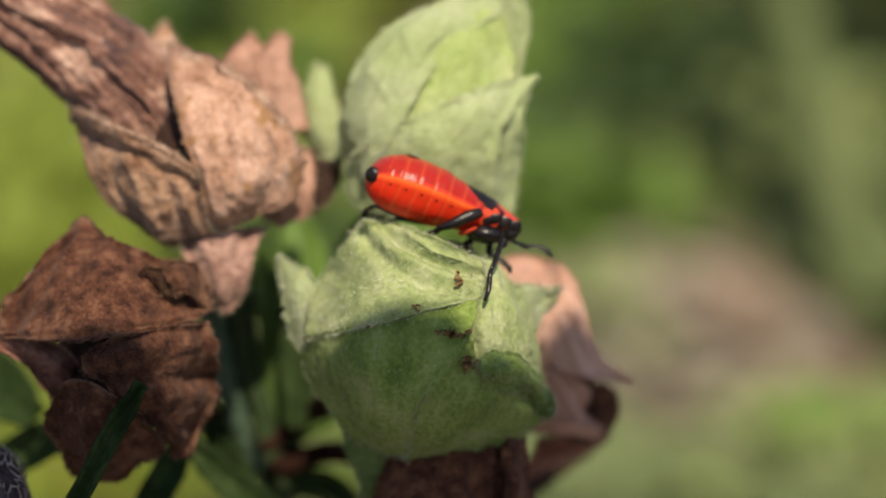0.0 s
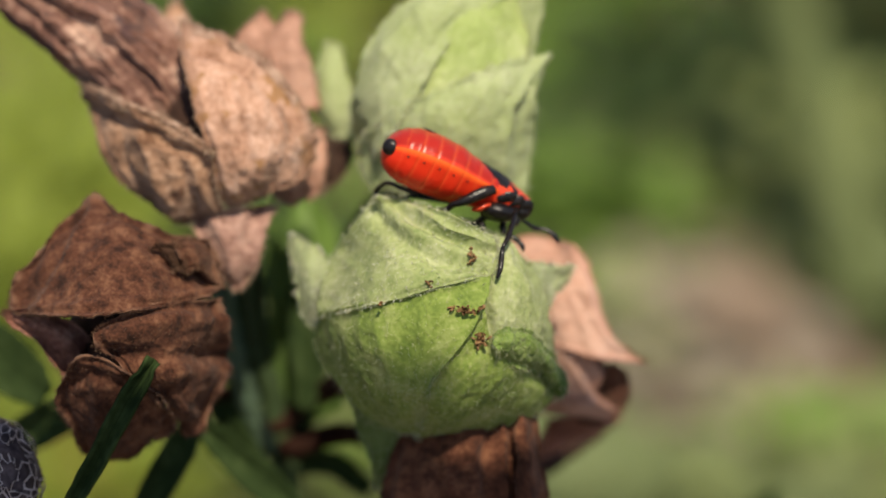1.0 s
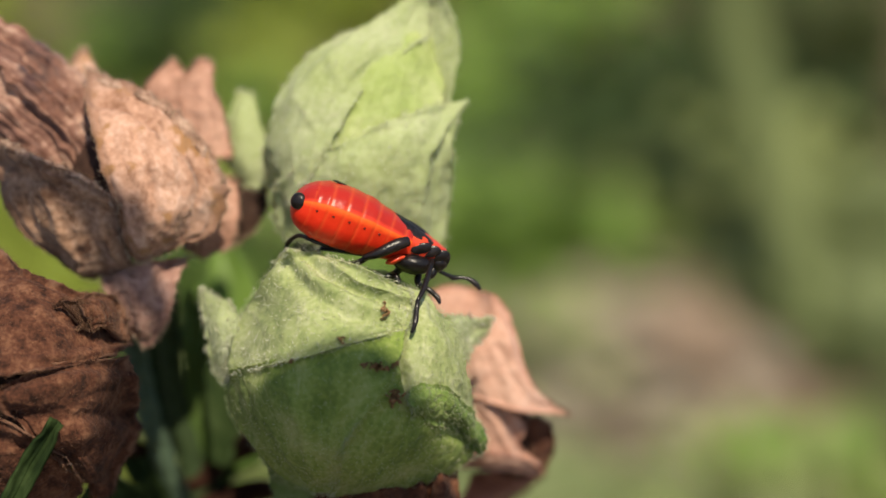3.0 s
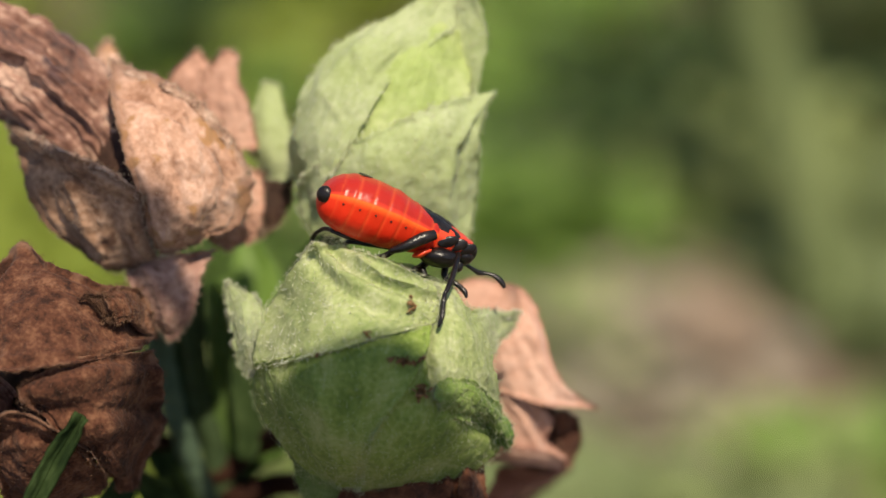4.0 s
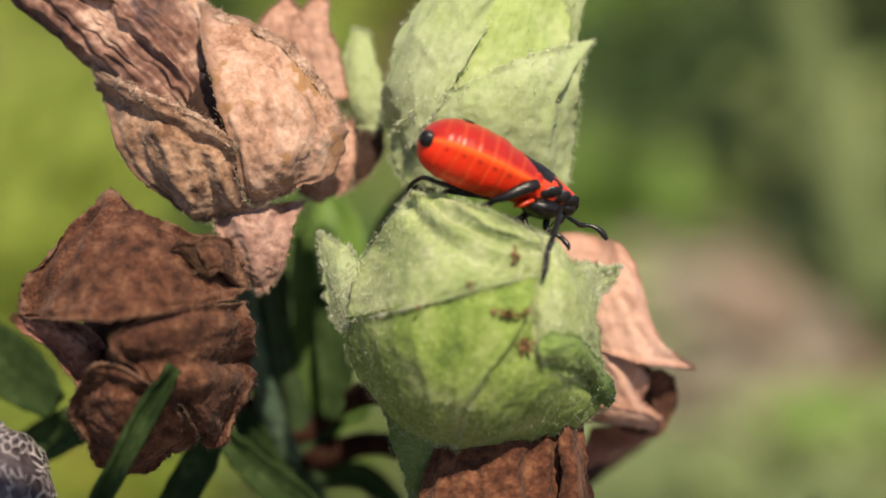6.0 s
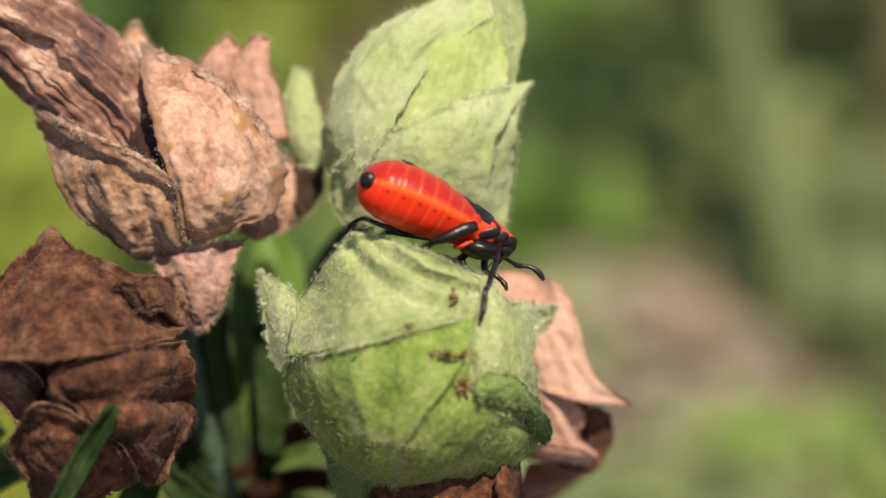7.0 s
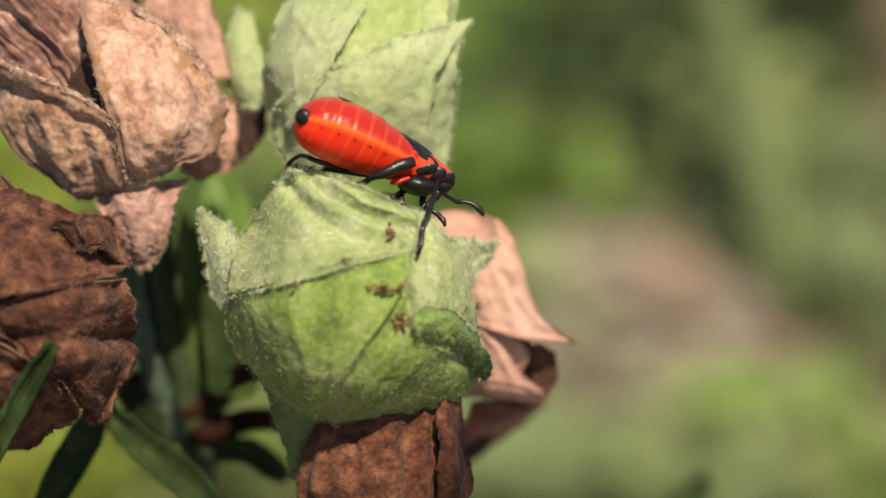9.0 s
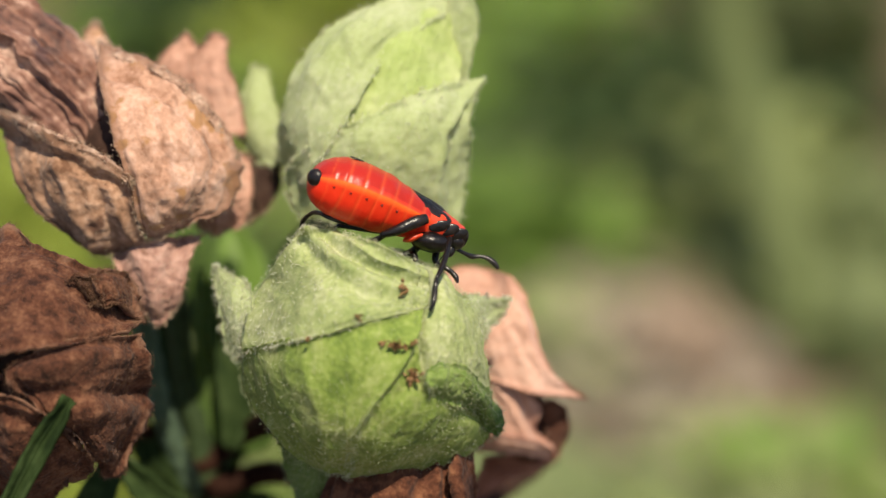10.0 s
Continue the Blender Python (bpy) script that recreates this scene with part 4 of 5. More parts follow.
rosy = organ("dry_seed_head", (7.45, 8.8, -7.05), "dry pinkish brown seed head beside the green bud", "husk", (1.6, 1.4, 2.4))
sepals(rosy, [
    ("sepal", "pink", [[(3.2, 7.6, -0.7), (5.2, 7.4, -0.47), (6.71, 5.77, -0.89), (7.79, 5.19, -1.87)], [(3.82, 5.85, -2.93), (5.41, 4.63, -2.74), (7.02, 4.35, -2.89), (8.16, 4.93, -3.89)], [(4.38, 4.99, -4.87), (5.87, 4.12, -4.83), (7.65, 4.03, -5.22), (8.95, 4.99, -6.11)], [(5.03, 4.96, -6.5), (6.69, 4.32, -6.99), (8.53, 4.49, -7.52), (11.22, 6.95, -7.87)]], {**E, "folds": [(((6.76, 5.59, -1.12), (7.52, 4.55, -3.87), (8.67, 4.65, -6.48), (11.29, 6.56, -7.58)), 0.2, 0.3), (((5.8, 5.93, -0.95), (6.38, 4.56, -3.87), (7.35, 4.49, -6.8)), -0.15, 0.4), (((7.03, 4.53, -3.87), (8.34, 4.57, -6.48), (9.68, 5.14, -7.33)), -0.2, 0.3)]}),
    ("sepal", "pink", [[(4.98, 5.34, -5.93), (6.59, 4.79, -6.75), (7.85, 5.04, -7.49), (8.61, 5.74, -8.19)], [(5.28, 5.43, -8.17), (6.6, 5.07, -8.47), (7.73, 5.34, -8.88), (8.45, 6.22, -9.47)], [(4.78, 6.88, -10.26), (6.44, 5.65, -10.02), (8.1, 5.92, -10.17), (9.43, 7.78, -10.6)]], {**E, "folds": [(((5.73, 4.57, -6.48), (7.04, 4.75, -8.12), (8.09, 5.77, -10.1)), 0.25, 0.3), (((6.54, 4.5, -6.8), (7.71, 4.89, -8.46), (8.59, 5.85, -10)), -0.35, 0.3)]}),
    ("sepal", "pink", [[(4.5, 6.41, -9.88), (6.25, 5.16, -9.65), (7.9, 5.43, -9.94), (9.32, 7.21, -10.48)], [(4.46, 7.3, -10.36), (6.27, 5.54, -10.21), (7.93, 5.82, -10.43), (9.3, 7.9, -10.94)], [(4.73, 7.4, -10.77), (6.31, 6.23, -10.73), (7.8, 6.38, -10.81), (9.11, 8, -11.22)]], E),
    ("sepal", "brown", [[(8.44, 6.04, -8.01), (9.24, 6.22, -7.82), (10.18, 7.21, -8.35)], [(8.92, 7.2, -9.28), (9.61, 7.55, -9.38), (10.32, 8.1, -9.42)], [(8.94, 7.53, -10.64), (9.61, 8.4, -10.85), (10.11, 8.8, -10.48)], [(7.2, 7.49, -11.04), (8.27, 8.4, -11.46), (9.69, 8.6, -11.27)]], E),
    # dark sheet added behind the others as the cavity's shade
    ("sepal", "husk", [[(7.17, 6.87, -7.93), (8.5, 6.97, -7.8), (10.18, 7.97, -8.4)], [(7.2, 7.48, -9.64), (8.72, 7.71, -9.66), (10.39, 8.92, -9.68)], [(7.26, 8.39, -11.05), (8.67, 9.4, -11.31), (9.91, 9.6, -10.99)]], E),
    ("sepal", "rust", [[(5.77, 9, -11.18), (7.55, 7.71, -10.93), (9.86, 9, -10.91)], [(5.45, 9.4, -11.89), (7.29, 9, -11.58), (9.54, 9.2, -11.46)], [(4.97, 10, -12.97), (6.65, 9.6, -12.38), (8.35, 9.6, -11.91)], [(4.47, 10.4, -14.24), (5.49, 10.2, -13.6), (6.84, 10, -12.69)]], E),
], ("fuzz", 1200, 0.18), 13)

low = organ("dry_seed_head", (0.5, 0.4, -15.37), "dry brown seed head hanging under the green bud", "husk", (3.6, 3.2, 3.6))
sepals(low, [
    ("sepal", "russet", [[(-2.55, -0.8, -11.17), (-0.74, -2.4, -10.55), (1.41, -2.72, -10.37), (3.21, -1.6, -10.32)], [(-3.61, -0.8, -13.34), (-1.34, -3.2, -13.07), (1.09, -3.36, -12.89), (3.11, -2, -12.74)], [(-3.79, -0.8, -15.52), (-1.34, -3.2, -15.5), (1.09, -3.36, -15.33), (3.26, -2, -15.05)], [(-2, 0, -18.45), (-0.74, -1.6, -18.35), (1.11, -1.6, -18.35), (2.68, -0.8, -18.01)]], {**DL, "folds": [(((-1.97, -1.87, -11.06), (-2.57, -2.72, -12.51), (-2.88, -2.71, -14.96)), 0.3, 0.35), (((-0.74, -2.53, -11), (-1.03, -3.41, -12.43), (-0.73, -3.47, -15.46)), -0.35, 0.4), (((0.49, -2.29, -10.71), (0.94, -3.5, -12.42), (0.79, -3.52, -15.46)), 0.3, 0.35), (((1.88, -1.75, -10.77), (1.7, -3.42, -12.74), (2.01, -3.22, -15.5)), -0.4, 0.4), (((2.36, -1.19, -10.82), (2.47, -3.12, -12.77), (2.63, -2.92, -15.54)), 0.3, 0.3)]}),
    ("sepal", "russet", [[(2.98, -1.2, -10.26), (3.56, -2.4, -10.03), (4.39, -0.8, -10.17)], [(2.97, -1.6, -12.63), (3.78, -3.2, -12.46), (4.67, -0.8, -12.72)], [(3.12, -1.6, -15.1), (3.9, -3.2, -14.89), (4.98, -0.8, -14.9)], [(2.68, -0.8, -17.7), (3.27, -1.6, -17.73), (3.95, 0, -17.51)]], {**DL, "folds": [(((3.15, -0.6, -10.87), (3.09, -2.73, -12.81), (3.25, -2.47, -15.6)), -0.45, 0.25), (((3.61, -0.6, -10.87), (3.72, -2.14, -12.88), (3.73, -1.95, -15.67)), 0.3, 0.25)]}),
], ("fuzz", 1200, 0.18), 17)

# stems and twigs, their shade put into the dark colours
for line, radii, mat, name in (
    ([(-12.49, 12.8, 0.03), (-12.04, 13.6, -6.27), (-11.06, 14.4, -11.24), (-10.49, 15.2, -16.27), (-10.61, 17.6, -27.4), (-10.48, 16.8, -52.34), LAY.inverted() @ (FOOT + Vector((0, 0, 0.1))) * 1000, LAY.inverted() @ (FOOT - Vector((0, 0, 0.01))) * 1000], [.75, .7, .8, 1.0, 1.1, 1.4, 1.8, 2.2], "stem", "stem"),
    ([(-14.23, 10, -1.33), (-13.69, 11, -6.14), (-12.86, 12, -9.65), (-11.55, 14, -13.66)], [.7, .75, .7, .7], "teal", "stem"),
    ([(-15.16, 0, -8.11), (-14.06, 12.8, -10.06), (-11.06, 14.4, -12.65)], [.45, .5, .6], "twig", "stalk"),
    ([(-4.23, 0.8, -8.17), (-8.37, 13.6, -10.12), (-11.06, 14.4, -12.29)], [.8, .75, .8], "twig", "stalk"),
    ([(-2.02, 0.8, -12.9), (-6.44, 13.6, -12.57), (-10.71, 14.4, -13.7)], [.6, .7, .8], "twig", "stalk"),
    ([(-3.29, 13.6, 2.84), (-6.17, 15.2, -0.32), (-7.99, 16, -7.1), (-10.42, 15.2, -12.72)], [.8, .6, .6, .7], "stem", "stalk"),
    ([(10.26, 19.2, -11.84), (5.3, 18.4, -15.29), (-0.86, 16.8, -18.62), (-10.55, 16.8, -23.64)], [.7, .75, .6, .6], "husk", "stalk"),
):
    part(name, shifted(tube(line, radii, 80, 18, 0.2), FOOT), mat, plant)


def blade(line, width, mat, name="leaf", curl=0.5, jag=0.1):
    """A narrow leaf with a channelled midrib along a line of places in millimetres."""
    c = spline(line, 5)
    cage = []
    for i, p in enumerate(c):
        d = (c[min(i + 1, 5)] - c[max(i - 1, 0)]).normalized()
        s = d.cross(Vector((0, -1, 0))).normalized() * width * 0.5 * math.sin(math.pi * (0.08 + 0.86 * (1 - i / 5) ** 0.8)) ** 0.6
        cage.append([p - s - Vector((0, curl, 0)), p, p + s - Vector((0, curl, 0))])
    bm, mid, nor = sheet(cage, 22, 0.2, 0.1, 1.5, 0.06, jag, width, 4)
    return part(name, shifted(bm, FOOT), mat, plant)


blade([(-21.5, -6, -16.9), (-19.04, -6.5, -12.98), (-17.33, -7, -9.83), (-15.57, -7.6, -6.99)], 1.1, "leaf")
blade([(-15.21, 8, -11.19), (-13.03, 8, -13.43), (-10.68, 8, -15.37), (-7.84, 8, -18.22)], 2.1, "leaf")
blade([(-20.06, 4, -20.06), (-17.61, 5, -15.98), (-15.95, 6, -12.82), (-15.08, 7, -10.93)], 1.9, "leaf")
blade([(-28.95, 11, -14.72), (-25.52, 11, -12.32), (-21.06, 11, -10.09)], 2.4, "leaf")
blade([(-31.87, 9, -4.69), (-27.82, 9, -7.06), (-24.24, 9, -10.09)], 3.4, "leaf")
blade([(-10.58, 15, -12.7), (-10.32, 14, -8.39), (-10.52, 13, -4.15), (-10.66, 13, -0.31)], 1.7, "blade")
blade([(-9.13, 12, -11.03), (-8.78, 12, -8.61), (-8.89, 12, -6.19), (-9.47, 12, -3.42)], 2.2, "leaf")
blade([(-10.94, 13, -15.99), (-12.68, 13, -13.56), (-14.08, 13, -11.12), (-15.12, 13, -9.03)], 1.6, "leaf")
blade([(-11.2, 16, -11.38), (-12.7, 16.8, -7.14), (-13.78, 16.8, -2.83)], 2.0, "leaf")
blade([(-10.91, 16.8, -12.52), (-9.28, 19.2, -7.27), (-8.97, 20, -1.43), (-9.76, 20.8, 2.25)], 3.2, "lush")
blade([(-10.55, 16.8, -13.6), (-8.75, 16.8, -11.09), (-6.92, 16, -10.48)], 1.6, "blade")
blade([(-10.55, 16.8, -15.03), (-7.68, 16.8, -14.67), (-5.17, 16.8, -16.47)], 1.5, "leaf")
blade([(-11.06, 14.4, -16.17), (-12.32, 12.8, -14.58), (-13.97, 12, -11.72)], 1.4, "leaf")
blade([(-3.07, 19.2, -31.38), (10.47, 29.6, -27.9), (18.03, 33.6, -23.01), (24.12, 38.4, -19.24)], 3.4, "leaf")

# grey lacy husk at the plant's edge
hub = Vector((-24.89, -4.8, -13.93))
lace = part("lacy_husk", shifted(ball(hub, (2.9, 2.9, 3.9), 0.12, 2, 30), FOOT), "ash", plant, "grey skeleton husk with a net of veins")
ico = bmesh.new()
bmesh.ops.create_icosphere(ico, subdivisions=4, radius=1)
rnd = random.Random(6)
for v in ico.verts:
    v.co = (v.co + Vector(noise.noise_vector(v.co * 3.0)) * 0.16 + Vector([rnd.uniform(-0.05, 0.05) for _ in range(3)])).normalized()
bm = bmesh.new()
knots = {}
for f in ico.faces:
    q = f.calc_center_median().normalized()
    q = Vector((q.x * 3.0, q.y * 3.0, q.z * 4.0)) + hub
    knots[f] = bm.verts.new(lay(q + Vector(noise.noise_vector(q * 0.9)) * 0.4))
for v in ico.verts:
    if noise.noise(v.co * 2.4) < 0.28:
        ring = sorted(v.link_faces, key=lambda f: math.atan2((f.calc_center_median() - v.co).dot(v.normal.orthogonal()), (f.calc_center_median() - v.co).dot(v.normal.cross(v.normal.orthogonal()))))
        bm.faces.new([knots[f] for f in ring])
ico.free()
bmesh.ops.wireframe(bm, faces=bm.faces, thickness=0.00013, offset=0, use_replace=True, use_even_offset=False)
part("vein_net", shifted(bm, FOOT), "grey", lace)

# ---- the red bug ----
BUG = Vector((-0.42, -4, 2.75))
bug = thing("red_bug", (0, 0, 0), "glossy red bug nymph with black legs on a green bud", "insect")
bug.matrix_world = LAY @ Matrix.Translation(BUG * 0.001)
PIVOT = Vector((1.84, -4, 1.9)) - BUG
TAIL, HEAD = Vector((-4.11, -4.96, 3.72)) - BUG, Vector((3.89, -3.36, 0.88)) - BUG
FORE = (HEAD - TAIL).normalized()
DORSAL = Vector((0, -math.sin(radians(13)), math.cos(radians(13))))
DORSAL = (DORSAL - FORE * DORSAL.dot(FORE)).normalized()
LEFT = DORSAL.cross(FORE)


def on_body(x, y, z):
    """Millimetres from the tail's tip forward, to the left and up, in the bug's space."""
    return TAIL + FORE * x + LEFT * y + DORSAL * z


def profile(table, x):
    for (a, p), (b, q) in zip(table, table[1:]):
        if x <= b:
            u = (x - a) / (b - a)
            return p + (q - p) * u * u * (3 - 2 * u) if abs(q - p) < 0.15 else p + (q - p) * u
    return table[-1][1]


def to_part(bm, at):
    """From the bug's millimetres to metres round a part's own origin."""
    for v in bm.verts:
        v.co = (v.co - at) * 0.001
    return bm


def ellipsoid(centre, radii, turn=None, lumps=0.0, n=14):
    bm = bmesh.new()
    bmesh.ops.create_uvsphere(bm, u_segments=n + 8, v_segments=n, radius=1)
    for v in bm.verts:
        p = Vector([v.co[k] * radii[k] for k in range(3)])
        p = (turn @ p if turn else p) + Vector(centre)
        v.co = p + Vector(noise.noise_vector(p * 2.1)) * lumps
    return bm


BODY_TURN = Matrix((FORE, LEFT, DORSAL)).transposed()


def banded(name):
    """The abdomen's cuticle: crimson back, bright orange edge, orange-red side, pale joints."""
    m = material(name, (0.5, 0.03, 0.012), (0.6, 0.05, 0.015), (0.7, 0.08, 0.02), 0.32, 2600, 500, 0.35, 0, 0, None, 0.22)
    t = m.node_tree
    n, ln = t.nodes, t.links
    belt, joint, ramp, mix = n.new("ShaderNodeAttribute"), n.new("ShaderNodeAttribute"), n.new("ShaderNodeValToRGB"), n.new("ShaderNodeMix")
    belt.attribute_name, joint.attribute_name = "belt", "joint"
    e = ramp.color_ramp.elements
    e[0].position, e[0].color = 0.0, (0.60, 0.030, 0.010, 1)
    e[1].position, e[1].color = 1.0, (0.38, 0.022, 0.014, 1)
    for at, c in ((0.25, (0.72, 0.028, 0.009, 1)), (0.44, (0.76, 0.040, 0.011, 1)), (0.505, (0.88, 0.14, 0.022, 1)), (0.55, (0.68, 0.048, 0.021, 1)), (0.64, (0.375, 0.021, 0.014, 1))):
        e.new(at).color = c
    mix.data_type = "RGBA"
    mix.inputs[7].default_value = (0.88, 0.17, 0.045, 1)
    low = n.new("ShaderNodeMath")
    low.operation = "MULTIPLY"
    low.inputs[1].default_value = 0.2
    ln.new(belt.outputs["Fac"], ramp.inputs[0])
    ln.new(joint.outputs["Fac"], low.inputs[0])
    ln.new(low.outputs[0], mix.inputs[0])
    ln.new(ramp.outputs[0], mix.inputs[6])
    ln.new(mix.outputs[2], n["Principled BSDF"].inputs["Base Color"])
    return m


M["banded"] = banded("banded_cuticle")


def loft(x0, x1, shape, mats, rings=110, sides=72):
    bm = bmesh.new()
    bm.verts.layers.float.new("belt"), bm.verts.layers.float.new("joint")
    rows, tags = [], []
    for i in range(rings + 1):
        x = x0 + (x1 - x0) * i / rings
        a, up, down, mid, groove = shape(x)
        row, tag = [], []
        for j in range(sides):
            w = 2 * math.pi * j / sides
            s, c = math.sin(w), math.cos(w)
            y = a * c * (1 + 0.05 * math.exp(-(s / 0.16) ** 2))
            z = mid + (up * abs(s) ** 0.95 if s > 0 else -down * abs(s) ** 0.85)
            g = groove(x - 0.25 * (1 - abs(c)) * (1 if s > 0 else 0.4)) if groove else 0
            row.append(on_body(x, y * (1 - 0.02 * g), z - 0.02 * g * (1 if s > 0 else -1)))
            tag.append(mats(x, s, c, g))
        rows.append(row)
        tags.append(tag)
    vs = grid(bm, rows, True)
    belt, joint = bm.verts.layers.float["belt"], bm.verts.layers.float["joint"]
    for i in range(rings + 1):
        for j in range(sides):
            w = 2 * math.pi * j / sides
            x = x0 + (x1 - x0) * i / rings
            vs[i][j][belt] = 0.5 + 0.5 * math.sin(w)
            vs[i][j][joint] = seam(x - 0.25 * (1 - abs(math.cos(w))) * (1 if math.sin(w) > 0 else 0.4))
    bm.faces.ensure_lookup_table()
    for i in range(rings):
        for j in range(sides):
            bm.faces[i * sides + j].material_index = tags[i][j]
    for row, x in ((vs[0], x0), (vs[-1], x1)):
        c = bm.verts.new(sum((v.co for v in row), Vector()) / sides)
        for j in range(sides):
            bm.faces.new((row[j], row[(j + 1) % sides], c))
    bmesh.ops.recalc_face_normals(bm, faces=bm.faces)
    return bm


LONG = 6.9
SWELL = [(0, 0.06), (0.03, 0.18), (0.10, 0.33), (0.25, 0.50), (0.5, 0.67), (0.95, 0.85), (1.6, 0.96), (2.6, 1.0), (3.8, 0.96), (5.0, 0.82), (6.0, 0.66), (6.9, 0.52)]
CHEST = [(6.2, 0.62), (7.0, 0.62), (7.8, 0.50), (8.4, 0.40), (8.8, 0.26)]


def seam(x):
    """1 on the joints between the abdomen's rings, 0 elsewhere."""
    k = (x - 0.75) / 0.86
    return math.exp(-((k - round(k)) / 0.095) ** 2) if 0 < k < 6.6 else 0.0


def abdomen_shape(x):
    p = profile(SWELL, x)
    return 1.80 * p, 1.08 * p, 2.18 * p, 0.30 + 0.62 * min(1, p) ** 1.5, seam


def abdomen_mats(x, s, c, g):
    return 0


def chest_shape(x):
    p = profile(CHEST, x)
    return 1.75 * p, 1.15 * p, 1.9 * p, 0.62 - 0.14 * (x - 6.2), None


def chest_mats(x, s, c, g):
    if s < -0.62 and x > 7.2:
        return 1
    if x > 8.45:
        return 1
    return 0


body = part("body", to_part(loft(6.2, 8.8, chest_shape, chest_mats, 40, 44), PIVOT), ("red", "black", "orange"), bug, "red thorax with black underside", PIVOT * 0.001)


def on_bug(name, bm, mat, label=""):
    """A sub-part that turns with the body."""
    return part(name, to_part(bm, PIVOT), mat, body, label)


on_bug("abdomen", loft(0, LONG, abdomen_shape, abdomen_mats), "banded", "swollen red abdomen with orange seams")
on_bug("tail_spot", ellipsoid(on_body(0.16, -0.78, 0.46), (0.26, 0.44, 0.44), BODY_TURN @ Euler((0, 0, 0.85)).to_matrix(), 0.02), "black")
on_bug("back_spot", ellipsoid(on_body(2.0, 0.25, 1.98), (0.40, 0.30, 0.05), BODY_TURN, 0.03), "black")
for k in range(6):
    x = 1.1 + 0.86 * k
    p = profile(SWELL, x)
    on_bug("spiracle", ellipsoid(on_body(x, -1.80 * p * 1.012, 0.30 + 0.62 * p ** 1.5 - 2.18 * p * 0.2), (0.058, 0.035, 0.05), BODY_TURN), "black")
for side in (-1, 1):
    pad = ellipsoid(on_body(6.2, side * 0.58, 1.15), (1.45, 0.44, 0.13), BODY_TURN @ Euler((side * -0.5, 0.24, side * 0.10)).to_matrix(), 0.03)
    on_bug("wing_pad", pad, "black")
on_bug("back_shield", ellipsoid(on_body(6.7, 0, 1.24), (0.75, 0.45, 0.12), BODY_TURN @ Euler((0, 0.26, 0)).to_matrix(), 0.03), "black")
for x, z, w in ((7.0, 0.45, 0.22), (7.55, 0.42, 0.24), (8.1, 0.36, 0.22)):
    on_bug("side_patch", ellipsoid(on_body(x, -1.75 * profile(CHEST, x) * 0.98, z), (0.58, 0.11, w * 1.3), BODY_TURN @ Euler((0, -0.55, 0)).to_matrix(), 0.03), "black")
on_bug("breast", ellipsoid(Vector((2.23, -4.32, 0.81)) - BUG, (1.05, 0.85, 0.55), Euler((0, 0.12, 0)).to_matrix(), 0.05), "black")
on_bug("collar", ellipsoid(Vector((1.32, -4.8, 0.99)) - BUG, (0.55, 0.4, 0.2), Euler((0, -0.35, 0)).to_matrix(), 0.04), "red")
head = on_bug("head", ellipsoid(Vector((3.52, -3.76, 0.88)) - BUG, (0.52, 0.50, 0.46), Euler((0, 0.5, 0)).to_matrix(), 0.03), "black", "small black head")
on_bug("snout", ellipsoid(Vector((3.3, -3.84, 0.39)) - BUG, (0.24, 0.22, 0.40), Euler((0, 0.35, 0)).to_matrix(), 0.03), "black")
on_bug("eye", ellipsoid(Vector((3.72, -4.04, 1.09)) - BUG, (0.22, 0.2, 0.2)), "black")
on_bug("beak", tube([Vector((2.96, -4, 0.15)) - BUG, Vector((2.54, -4.16, -0.33)) - BUG, Vector((2.14, -4.32, -0.87)) - BUG], [.04, .035, .02], 8, 6, 0, raw=True), "black")


def limb(pts, radii, n=20):
    """A piece of a limb, in the bug's millimetres."""
    return tube([Vector(p) - BUG for p in pts], [r * 0.95 for r in radii], n, 10, 0.12, raw=True)


FEEL_A, FEEL_B = Vector((3.2, -4.24, 1)), Vector((3.61, -3.52, 0.46))
near_feeler = part("antenna", to_part(limb([FEEL_A, (3.11, -5.28, 0.48), (2.81, -6.4, -0.41), (2.47, -7.12, -1.09)], [.16, .14, .15, .11], 16), FEEL_A - BUG), "black", body, "", (FEEL_A - BUG - PIVOT) * 0.001)
tip = part("antenna_tip", to_part(limb([(2.47, -7.12, -1.09), (2.4, -7.44, -1.73), (2.34, -7.68, -2.19), (2.16, -7.76, -2.69)], [.12, .15, .14, .08], 14), FEEL_A - BUG), "black", near_feeler)
far_feeler = part("antenna", to_part(limb([FEEL_B, (4.2, -3.36, 0.21), (4.45, -3.2, 0.12), (4.9, -3.2, 0.15), (5.3, -3.2, 0.06), (5.66, -3.2, -0.18), (5.88, -3.2, -0.46)], [.10, .12, .16, .11, .14, .17, .10], 26), FEEL_B - BUG), "black", body, "", (FEEL_B - BUG - PIVOT) * 0.001)

